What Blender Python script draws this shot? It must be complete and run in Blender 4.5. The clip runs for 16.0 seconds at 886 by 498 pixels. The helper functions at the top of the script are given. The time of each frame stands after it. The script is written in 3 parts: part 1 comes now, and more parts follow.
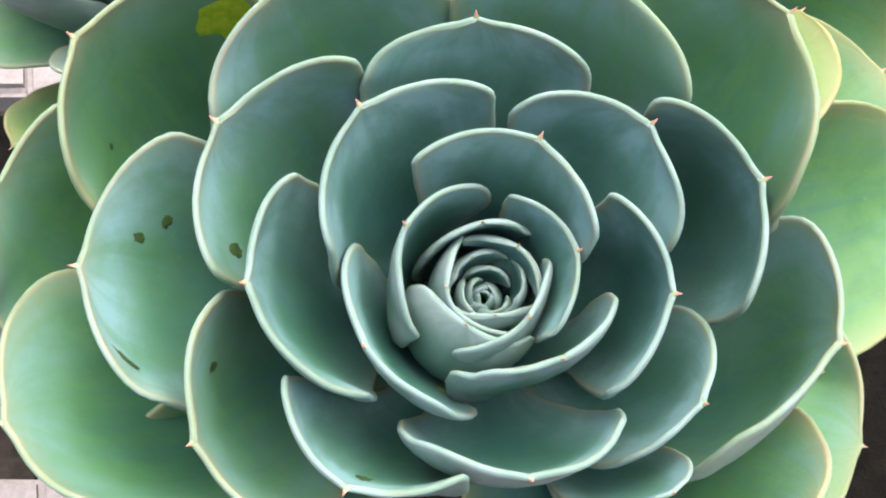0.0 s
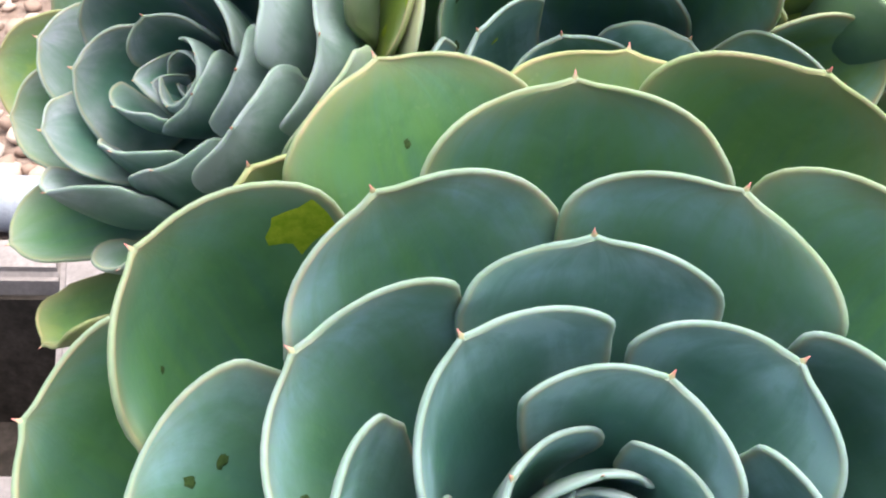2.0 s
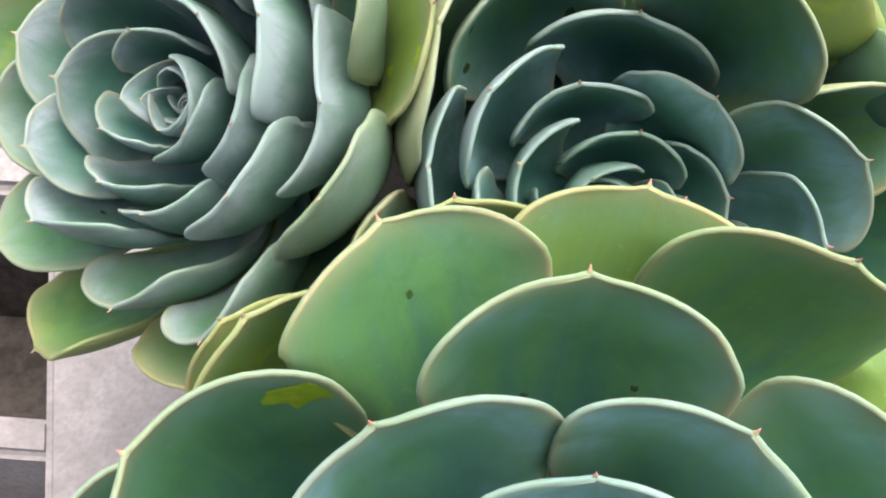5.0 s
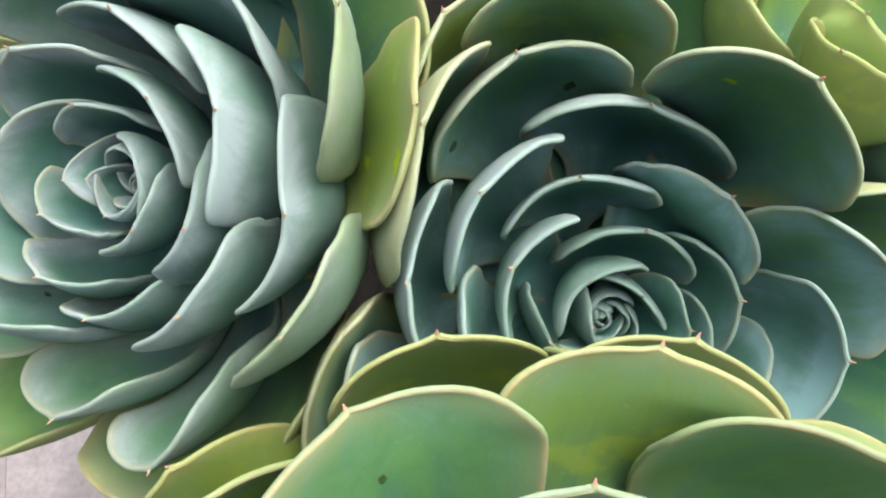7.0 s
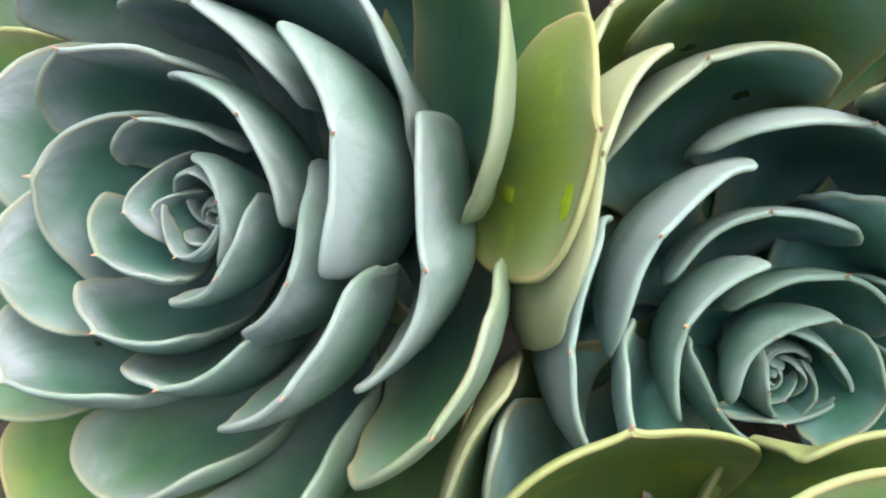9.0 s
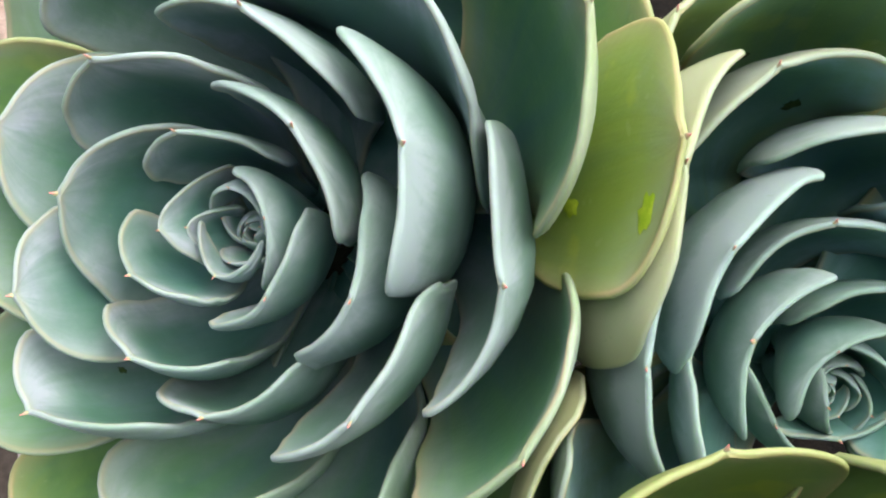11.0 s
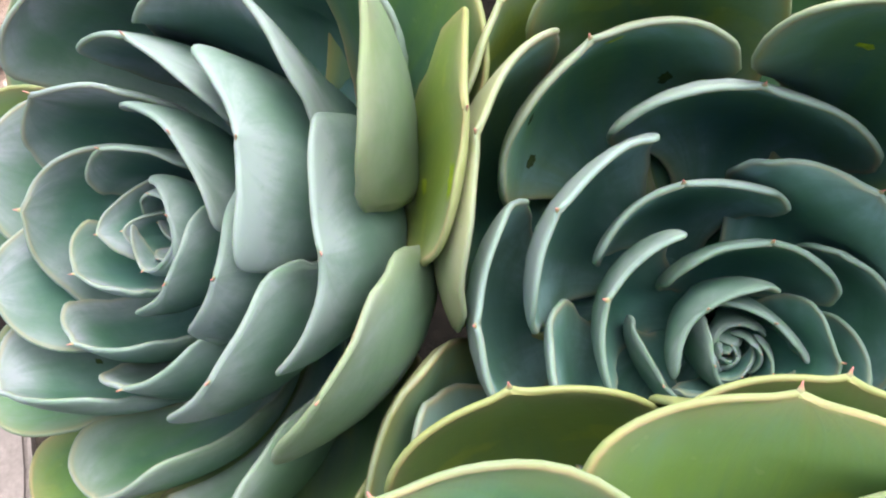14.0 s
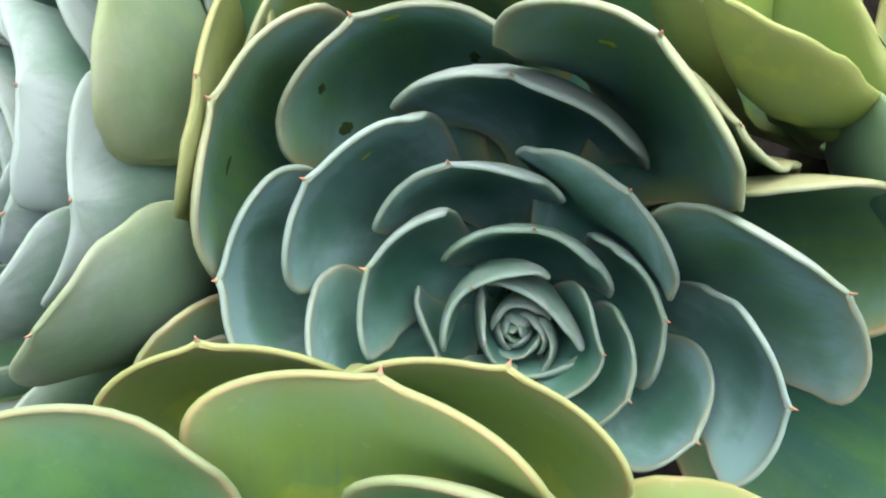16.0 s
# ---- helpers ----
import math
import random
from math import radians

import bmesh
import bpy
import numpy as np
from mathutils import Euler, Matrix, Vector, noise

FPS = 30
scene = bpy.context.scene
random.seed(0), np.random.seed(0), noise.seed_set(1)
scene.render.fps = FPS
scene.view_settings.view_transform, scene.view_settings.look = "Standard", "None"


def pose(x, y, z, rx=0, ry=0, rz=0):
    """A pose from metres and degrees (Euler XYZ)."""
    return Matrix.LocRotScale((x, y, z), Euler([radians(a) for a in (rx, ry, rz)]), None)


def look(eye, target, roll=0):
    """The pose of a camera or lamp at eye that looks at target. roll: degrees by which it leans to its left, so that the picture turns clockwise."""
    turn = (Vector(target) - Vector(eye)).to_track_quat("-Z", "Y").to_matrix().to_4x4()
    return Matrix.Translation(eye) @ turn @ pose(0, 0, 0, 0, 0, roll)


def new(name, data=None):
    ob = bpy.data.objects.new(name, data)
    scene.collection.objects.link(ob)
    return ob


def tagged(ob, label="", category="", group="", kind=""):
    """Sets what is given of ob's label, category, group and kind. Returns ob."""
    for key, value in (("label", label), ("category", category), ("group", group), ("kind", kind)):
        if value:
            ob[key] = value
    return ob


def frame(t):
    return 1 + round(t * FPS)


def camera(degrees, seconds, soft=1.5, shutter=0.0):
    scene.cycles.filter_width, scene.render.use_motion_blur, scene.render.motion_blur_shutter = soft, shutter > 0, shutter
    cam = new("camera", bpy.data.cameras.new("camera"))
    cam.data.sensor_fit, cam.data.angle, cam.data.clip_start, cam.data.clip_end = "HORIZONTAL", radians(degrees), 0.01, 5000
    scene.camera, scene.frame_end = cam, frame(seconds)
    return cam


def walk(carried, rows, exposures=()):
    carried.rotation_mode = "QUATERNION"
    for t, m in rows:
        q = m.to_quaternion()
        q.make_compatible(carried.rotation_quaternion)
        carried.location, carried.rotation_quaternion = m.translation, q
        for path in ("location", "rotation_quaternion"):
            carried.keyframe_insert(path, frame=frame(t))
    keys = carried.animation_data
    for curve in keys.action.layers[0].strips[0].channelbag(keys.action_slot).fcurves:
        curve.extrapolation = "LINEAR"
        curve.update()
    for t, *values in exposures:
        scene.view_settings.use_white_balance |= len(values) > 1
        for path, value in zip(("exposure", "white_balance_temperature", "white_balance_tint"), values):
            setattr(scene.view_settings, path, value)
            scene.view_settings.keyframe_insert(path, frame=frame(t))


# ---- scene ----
cam = camera(50.08, 16.0, soft=2.1)
ROWS = [
    (0.0, -0.0008, 0.0017, 0.4560, 39.65, -0.01, 0.18),
    (0.5, -0.0054, 0.0073, 0.4457, 43.94, 0.59, 0.29),
    (1.0, -0.0135, 0.0136, 0.4343, 47.74, 0.77, 0.66),
    (1.5, -0.0188, 0.0261, 0.4330, 50.12, 0.47, 1.12),
    (2.0, -0.0200, 0.0337, 0.4423, 49.98, -0.01, 1.49),
    (2.5, -0.0196, 0.0448, 0.4572, 48.10, -0.91, 2.27),
    (3.0, -0.0211, 0.0501, 0.4710, 46.41, -1.39, 2.80),
    (3.5, -0.0244, 0.0589, 0.4836, 43.80, -1.79, 3.38),
    (5.8, -0.0260, 0.1253, 0.4994, 35.87, -2.95, 3.14),
    (6.0, -0.0248, 0.1307, 0.5008, 35.65, -3.16, 3.04),
    (6.5, -0.0247, 0.1406, 0.5009, 35.34, -3.53, 3.00),
    (7.0, -0.0287, 0.1570, 0.4967, 34.69, -3.56, 3.45),
    (7.5, -0.0366, 0.1672, 0.4925, 34.89, -3.30, 3.69),
    (8.0, -0.0476, 0.1814, 0.4810, 34.73, -2.90, 3.69),
    (8.5, -0.0594, 0.1927, 0.4700, 34.25, -2.96, 3.70),
    (9.0, -0.0648, 0.1983, 0.4600, 33.57, -3.63, 3.54),
    (9.5, -0.0769, 0.2021, 0.4537, 33.51, -4.60, 3.40),
    (10.0, -0.0867, 0.2031, 0.4496, 34.07, -5.71, 2.40),
    (12.5, -0.0862, 0.1908, 0.4542, 35.68, -5.30, 1.23),
    (13.0, -0.0624, 0.1872, 0.4617, 36.18, -0.71, 2.73),
    (13.5, -0.0367, 0.1875, 0.4639, 37.13, 2.86, 3.59),
    (14.0, -0.0153, 0.1815, 0.4606, 37.16, 5.18, 4.88),
    (14.5, 0.0123, 0.1738, 0.4636, 36.46, 6.90, 7.44),
    (15.0, 0.0407, 0.1702, 0.4640, 35.99, 7.10, 9.88),
    (15.5, 0.0590, 0.1835, 0.4637, 35.52, 7.38, 12.16),
    (16.0, 0.0683, 0.1935, 0.4624, 34.76, 7.70, 13.58),
]
walk(cam, [(t, pose(x, y, z, rx, ry, rz)) for t, x, y, z, rx, ry, rz in ROWS])

# ---- light: a bright hazy sky with a soft, low-contrast sun ----
SUN_ELEVATION, SUN_TURN = 79.0, 70.0
world = bpy.data.worlds.new("sky")
scene.world = world
world.use_nodes = True
wn = world.node_tree
sky = wn.nodes.new("ShaderNodeTexSky")
sky.sky_type, sky.sun_disc = "NISHITA", False
sky.sun_elevation, sky.sun_rotation = radians(SUN_ELEVATION), radians(SUN_TURN)
sky.dust_density, sky.air_density, sky.ozone_density = 6.0, 0.8, 0.3
wn.nodes["Background"].inputs["Strength"].default_value = 0.12
wn.links.new(sky.outputs[0], wn.nodes["Background"].inputs["Color"])
sun = new("sun", bpy.data.lights.new("sun", "SUN"))
sun.data.energy, sun.data.angle, sun.data.color = 3.7, radians(85), (1.0, 0.96, 0.90)
el, az = radians(SUN_ELEVATION), radians(SUN_TURN)
sun.matrix_world = look((math.sin(az) * math.cos(el), math.cos(az) * math.cos(el), math.sin(el)), (0, 0, 0))
scene.view_settings.exposure = 1.32


# ---- materials ----
class Nodes:
    """A small helper round one node tree."""

    def __init__(self, name):
        self.mat = bpy.data.materials.new(name)
        self.mat.use_nodes = True
        self.tree = self.mat.node_tree
        self.bsdf = self.tree.nodes["Principled BSDF"]

    def add(self, kind, **sets):
        node = self.tree.nodes.new("ShaderNode" + kind)
        for key, value in sets.items():
            setattr(node, key, value)
        return node

    def put(self, socket, value):
        if isinstance(value, bpy.types.NodeSocket):
            self.tree.links.new(value, socket)
        else:
            socket.default_value = value

    def attr(self, name):
        return self.add("Attribute", attribute_name=name).outputs["Fac"]

    def coords(self):
        return self.add("TexCoord").outputs["Object"]

    def noise(self, scale, detail=3.0, rough=0.55, vector=None, distort=0.0):
        n = self.add("TexNoise")
        self.put(n.inputs["Scale"], scale), self.put(n.inputs["Detail"], detail), self.put(n.inputs["Roughness"], rough)
        self.put(n.inputs["Distortion"], distort)
        self.put(n.inputs["Vector"], vector if vector is not None else self.coords())
        return n.outputs["Fac"]

    def ramp(self, value, low, high, a=0.0, b=1.0, smooth=True):
        n = self.add("MapRange", interpolation_type="SMOOTHSTEP" if smooth else "LINEAR")
        for key, v in (("Value", value), ("From Min", low), ("From Max", high), ("To Min", a), ("To Max", b)):
            self.put(n.inputs[key], v)
        return n.outputs["Result"]

    def calc(self, op, a, b=0.0):
        n = self.add("Math", operation=op)
        self.put(n.inputs[0], a), self.put(n.inputs[1], b)
        return n.outputs[0]

    def mix(self, fac, a, b, blend="MIX"):
        n = self.add("Mix", data_type="RGBA", blend_type=blend)
        self.put(n.inputs["Factor"], fac)
        for key, v in (("A", a), ("B", b)):
            sock = [s for s in n.inputs if s.name == key and s.type == "RGBA"][0]
            self.put(sock, (*v, 1.0) if isinstance(v, tuple) and len(v) == 3 else v)
        return [s for s in n.outputs if s.type == "RGBA"][0]

    def bump(self, height, strength, distance):
        n = self.add("Bump")
        self.put(n.inputs["Height"], height), self.put(n.inputs["Strength"], strength), self.put(n.inputs["Distance"], distance)
        self.put(self.bsdf.inputs["Normal"], n.outputs[0])

    def set(self, **values):
        for key, v in values.items():
            sock = self.bsdf.inputs[key.replace("_", " ")]
            self.put(sock, (*v, 1.0) if sock.type == "RGBA" and isinstance(v, tuple) else v)
        return self


def leaf_material():
    n = Nodes("waxy leaf")
    age, rim, under, root, dust_and_light, margin = n.attr("age"), n.attr("rim"), n.attr("under"), n.attr("root"), n.attr("dust_and_light"), n.attr("margin")
    run = n.add("CombineXYZ")
    n.put(run.inputs[0], n.calc("MULTIPLY", n.attr("across"), 90.0)), n.put(run.inputs[1], n.calc("MULTIPLY", root, 1.1)), n.put(run.inputs[2], n.calc("MULTIPLY", under, 7.0))
    own = n.add("ObjectInfo").outputs["Random"]
    shifted = n.add("VectorMath", operation="ADD")
    n.put(shifted.inputs[0], run.outputs[0])
    shift = n.add("CombineXYZ")
    n.put(shift.inputs[0], n.calc("MULTIPLY", own, 57.0)), n.put(shift.inputs[1], n.calc("MULTIPLY", own, 31.0))
    n.put(shifted.inputs[1], shift.outputs[0])
    grain = n.noise(1.6, 5, 0.62, shifted.outputs[0], 0.3)
    blotch = n.noise(42, 4, 0.6, distort=0.5)
    streak = n.noise(170, 5, 0.7, distort=0.4)
    speck = n.noise(700, 2, 0.5)
    teal, green, lime = (0.022, 0.092, 0.078), (0.060, 0.165, 0.044), (0.142, 0.205, 0.025)
    # blue-green flesh near the base turns green, and with age yellow, towards the end and the margins
    zone = n.calc("ADD", n.calc("MULTIPLY", n.ramp(root, 0.75, 0.08), 0.6), n.calc("MULTIPLY", margin, 0.4))
    zone = n.calc("ADD", zone, n.ramp(grain, 0.25, 0.75, -0.14, 0.14))
    flesh = n.mix(n.calc("MULTIPLY", n.ramp(zone, 0.1, 0.85), n.ramp(age, 0.0, 0.45, 0.25, 1.0)), teal, green)
    flesh = n.mix(n.calc("MULTIPLY", n.ramp(zone, 0.0, 0.8, 0.15, 1.0), n.ramp(age, 0.35, 1.0)), flesh, lime)
    flesh = n.mix(n.calc("MULTIPLY", n.ramp(blotch, 0.40, 0.7), 0.35), flesh, n.mix(n.ramp(age, 0.6, 0.9), (0.016, 0.072, 0.034), (0.14, 0.21, 0.024)))
    flesh = n.mix(n.calc("MULTIPLY", n.ramp(n.noise(55, 3, 0.5), 0.60, 0.68), n.ramp(age, 0.4, 0.9, 0.0, 0.55)), flesh, (0.21, 0.27, 0.016))
    # a soft yellow band along the margins of ageing leaves
    flesh = n.mix(n.calc("MULTIPLY", n.ramp(n.calc("ADD", margin, n.ramp(grain, 0.3, 0.7, -0.12, 0.12)), 0.45, 1.05), n.ramp(age, 0.15, 0.7, 0.0, 0.42)), flesh, (0.185, 0.205, 0.045))
    # the powdery bloom is thick towards the margin and the end, and rubbed thin in the middle
    # its thinning towards the base also puts crevice shade into the colour
    bloom = n.calc("MULTIPLY", n.ramp(margin, 0.0, 0.95, 0.12, 0.54), n.ramp(root, 0.0, 0.75, 1.0, 0.55))
    bloom = n.calc("MULTIPLY", bloom, n.calc("MULTIPLY", n.ramp(grain, 0.28, 0.72, 1.28, 0.72), n.ramp(blotch, 0.32, 0.68, 1.15, 0.82)))
    bloom = n.calc("MULTIPLY", bloom, n.ramp(age, 0.0, 0.6, 1.35, 0.32))
    bloom = n.calc("MULTIPLY", bloom, n.ramp(n.noise(26, 3, 0.55, distort=0.9), 0.3, 0.7, 0.55, 1.45))
    bloom = n.calc("ADD", bloom, n.calc("MULTIPLY", under, n.calc("MULTIPLY", n.ramp(age, 0.2, 0.5, 0.16, 0.32), n.ramp(n.noise(19, 3, 0.55, distort=0.6), 0.35, 0.65, 0.45, 1.15))))
    # times the leaf's own bloom amount, which has light put into it
    bloom = n.calc("MULTIPLY", n.calc("MULTIPLY", bloom, dust_and_light), n.ramp(streak, 0.3, 0.7, 0.88, 1.1))
    colour = n.mix(bloom, flesh, n.mix(under, n.mix(n.attr("grey"), (0.142, 0.262, 0.272), (0.226, 0.270, 0.300)), n.mix(n.ramp(age, 0.3, 0.6), (0.208, 0.270, 0.276), (0.28, 0.31, 0.18))))
    # the skin pales softly towards the rim
    halo = n.calc("MULTIPLY", n.ramp(n.calc("ADD", margin, n.ramp(blotch, 0.3, 0.7, -0.05, 0.05)), 0.70, 1.02), n.ramp(age, 0.0, 0.5, 0.30, 0.45))
    colour = n.mix(halo, colour, n.mix(n.ramp(age, 0.1, 0.6), (0.160, 0.225, 0.185), (0.225, 0.232, 0.110)))
    edge = n.mix(n.ramp(age, 0.1, 0.75), (0.205, 0.212, 0.145), (0.215, 0.190, 0.078))
    edge = n.mix(n.calc("MULTIPLY", n.ramp(under, 0.1, 0.6), n.ramp(age, 0.4, 0.9, 0.9, 0.4)), edge, (0.185, 0.225, 0.212))
    colour = n.mix(n.calc("MULTIPLY", n.ramp(rim, 0.0, 1.0), n.ramp(blotch, 0.3, 0.7, 0.35, 0.7)), colour, edge)
    blush = n.calc("MULTIPLY", n.ramp(n.noise(28, 3, 0.6), 0.45, 0.65), n.calc("MULTIPLY", n.ramp(rim, 0.3, 1.0, 0.0, 0.26), n.ramp(age, 0.0, 0.6, 0.2, 1.0)))
    colour = n.mix(blush, colour, (0.58, 0.36, 0.26))
    colour = n.mix(n.ramp(speck, 0.68, 0.75, 0.0, 0.22), colour, (0.09, 0.18, 0.08))
    colour = n.mix(n.calc("MULTIPLY", n.ramp(n.noise(330, 1, 0.4), 0.70, 0.76), n.ramp(age, 0.3, 0.9, 0.03, 0.12)), colour, (0.32, 0.37, 0.20))
    n.set(Base_Color=colour, Roughness=n.ramp(bloom, 0.0, 0.5, 0.45, 0.68), Subsurface_Weight=0.3, Subsurface_Scale=0.003, Subsurface_Radius=(0.6, 1.0, 0.35), Specular_IOR_Level=0.22)
    n.bump(n.calc("ADD", n.calc("MULTIPLY", streak, 0.4), n.calc("ADD", blotch, n.calc("MULTIPLY", grain, 0.6))), 0.14, 0.002)
    return n.mat


def plain_material(name, low, high, scale, rough=0.8, bump=0.3, depth=0.002, fine=0.0):
    n = Nodes(name)
    big, small = n.noise(scale, 5, 0.65), n.noise(scale * 7, 4, 0.7)
    colour = n.mix(n.ramp(big, 0.3, 0.7), low, high)
    colour = n.mix(n.ramp(small, 0.35, 0.75, 0.0, 0.4), colour, tuple(c * 0.55 for c in low))
    n.set(Base_Color=colour, Roughness=rough, Specular_IOR_Level=0.12)
    n.bump(n.calc("ADD", big, small), bump, depth)
    return n.mat


def tip_material():
    n = Nodes("blushed leaf tip")
    colour = n.mix(n.ramp(n.attr("along"), 0.0, 0.75), (0.26, 0.27, 0.15), (0.44, 0.16, 0.15))
    n.set(Base_Color=colour, Roughness=0.5, Subsurface_Weight=0.1, Subsurface_Scale=0.002)
    return n.mat


LEAF, TIP = leaf_material(), tip_material()
STEM = plain_material("brown stem", (0.014, 0.014, 0.009), (0.035, 0.032, 0.02), 120)
# soil set near black, which keeps the gaps between the rosettes dark
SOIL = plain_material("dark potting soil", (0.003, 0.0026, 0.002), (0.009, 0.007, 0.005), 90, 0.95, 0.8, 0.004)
# concrete with the shade of the planter's slots put into its colour
SLOT_SHADE = plain_material("concrete darkened as shade", (0.02, 0.017, 0.015), (0.06, 0.05, 0.045), 30, 0.9, 0.3, 0.002)
GRAVEL_BED = plain_material("gravel bed", (0.24, 0.17, 0.14), (0.35, 0.28, 0.245), 60, 0.9, 0.8, 0.006)
CONCRETE = plain_material("pale concrete", (0.20, 0.18, 0.18), (0.27, 0.245, 0.245), 40, 0.9, 0.25, 0.0015)


def stone_material():
    n = Nodes("mixed pebbles")
    pick = n.add("NewGeometry").outputs["Random Per Island"]
    fine = n.noise(220, 4, 0.6)
    colour = n.mix(n.ramp(pick, 0.0, 0.45), (0.23, 0.155, 0.12), (0.40, 0.30, 0.25))
    colour = n.mix(n.ramp(pick, 0.6, 0.95), colour, (0.43, 0.38, 0.35))
    colour = n.mix(n.ramp(fine, 0.4, 0.7, 0.0, 0.35), colour, (0.27, 0.20, 0.17))
    n.set(Base_Color=colour, Roughness=0.75)
    n.bump(fine, 0.3, 0.001)
    return n.mat


STONES = stone_material()
SCAR = plain_material("dark leaf scar", (0.018, 0.042, 0.014), (0.045, 0.080, 0.024), 500, 0.6, 0.2, 0.0004)
RUBBED = plain_material("rubbed yellow-green skin", (0.16, 0.26, 0.012), (0.27, 0.35, 0.025), 300, 0.45, 0.15, 0.0004)
PIPE = plain_material("blue-grey plastic pipe", (0.27, 0.30, 0.36), (0.36, 0.39, 0.45), 30, 0.5, 0.05, 0.0005)


# ---- building ----
def mesh_object(name, verts, faces, material, parent=None, smooth=True, attributes=None):
    me = bpy.data.meshes.new(name)
    me.from_pydata([tuple(map(float, v)) for v in verts], [], faces)
    me.materials.append(material)
    if smooth:
        me.polygons.foreach_set("use_smooth", [True] * len(me.polygons))
    for key, values in (attributes or {}).items():
        me.attributes.new(key, "FLOAT", "POINT").data.foreach_set("value", np.asarray(values, np.float32))
    ob = new(name, me)
    ob.parent = parent
    return ob


def part(name, bm, material, parent, label="", smooth=True):
    me = bpy.data.meshes.new(name)
    bm.to_mesh(me)
    bm.free()
    me.materials.append(material)
    if smooth:
        me.polygons.foreach_set("use_smooth", [True] * len(me.polygons))
    ob = new(name, me)
    ob.parent = parent
    return tagged(ob, label)


def unit(v):
    return v / np.linalg.norm(v)


class Rosette:
    """One plant: a base, an axis, a bud beside it and the leaves round them. Lengths of its leaves are in millimetres."""

    def __init__(self, centre, axis, bud, dust_and_light, paler, grey, label):
        self.bud = Vector((*bud, 0)) / 1000
        # the plant's own bloom, then the light put into its outer leaves' bloom
        self.centre, self.axis, self.dust_and_light, self.paler, self.grey = np.array(centre), unit(np.array(axis)), dust_and_light, paler, grey
        self.east = unit(np.array([1.0, 0, 0]) - self.axis * self.axis[0])
        self.north = np.cross(self.axis, self.east)
        self.root = new("succulent_rosette")
        self.root.empty_display_size = 0.02
        turn = Matrix([[*r] for r in np.c_[self.east, self.north, self.axis]]).to_4x4()
        self.root.matrix_world = Matrix.Translation(self.centre) @ turn
        tagged(self.root, label, "succulent plant", "rosettes in the clump")


V_STEPS = np.array([-1, -0.985, -0.955, -0.91, -0.82, -0.66, -0.45, -0.22, 0, 0.22, 0.45, 0.66, 0.82, 0.91, 0.955, 0.985, 1])


def leaf_surface(radius, height, depth, twist, width, cup_left, cup_right, sag, belly, neck, phase, root=None):
    """The upper face of a spoon-shaped leaf that grows along +x from the axis z: a function of rows (along, half-width) and columns."""
    tip = np.array([radius, 0, height]) / 1000
    # young leaves stand upright round the bud, grown ones lean out from the stem
    lean = min(max((radius - 10) / 15, 0), 1)
    if root is None:
        root = min(6.0, 0.2 * radius) if radius > 25 else radius * (0.9 - 0.7 * lean)
    base = np.array([root, 0, -depth]) / 1000
    tip = tip - unit(tip - base) * min(0.0011, radius * 2.5e-5)
    length = np.linalg.norm(tip - base)
    u = (tip - base) / length
    side = np.array([0, 1.0, 0])
    up = np.cross(u, side)
    if up @ np.array([-1.0, 0, 1.0]) < 0:
        up = -up
    c, s = math.cos(radians(twist)), math.sin(radians(twist))
    w, n = c * side + s * up, -s * side + c * up
    low = np.linspace(0.0, belly, 17)[:-1]
    theta = np.radians([0, 8, 16, 24, 32, 40, 48, 55, 62, 68, 74, 79, 83, 86.5, 89])
    # young leaves end in a point, grown ones are broad and blunt
    blunt = 1.15 + 1.15 * min(max((width - 13) / 22, 0), 1)
    along = np.r_[low, belly + (1 - belly) * np.sin(theta) ** (2 / blunt)]
    shape = np.r_[0.24 + 0.76 * np.sin(np.pi / 2 * low / belly) ** neck, np.cos(theta)]
    half = width / 2000 * shape
    S, V = along[:, None], V_STEPS[None, :]
    cup = np.where(V > 0, cup_left, cup_right)
    lateral = half[:, None] * V * (1 - 0.18 * np.minimum(np.abs(cup), 1.5) ** 2 * V * V * shape[:, None] ** 2)
    rise = cup * (half * shape)[:, None] * V * V
    # gentle waves of the margin
    wave = width / 1000 * np.abs(V) ** 3 * S * (0.016 * np.sin(5.5 * S * np.pi + phase + 1.7 * np.sign(V)) + 0.007 * np.sin(13 * S * np.pi + 2.3 * phase + np.sign(V)))
    # a pinched, slightly hooked shoulder on each side
    for sign in (-1, 1):
        at = 0.80 + 0.09 * math.sin(3.1 * phase + sign)
        pinch = np.exp(-((S - at) / 0.035) ** 2) * np.where(V * sign > 0, np.abs(V) ** 6, 0)
        rise = rise + 0.022 * width / 1000 * math.sin(5.3 * phase + 2 * sign) * pinch
        lateral = lateral - sign * 0.014 * width / 1000 * (1 + math.cos(4.1 * phase + sign)) / 2 * pinch
    rise = rise + wave * np.minimum(1, 2.2 * shape[:, None])
    centre = base + S[..., None] * length * u - (sag * length * 4 * S * (1 - S))[..., None] * n
    return centre + lateral[..., None] * w + rise[..., None] * n, along, u, w, n, length, tip


GROWN = []


def to_world(plant, azimuth):
    return np.array(plant.root.matrix_world @ Matrix.Rotation(radians(azimuth), 4, "Z"))


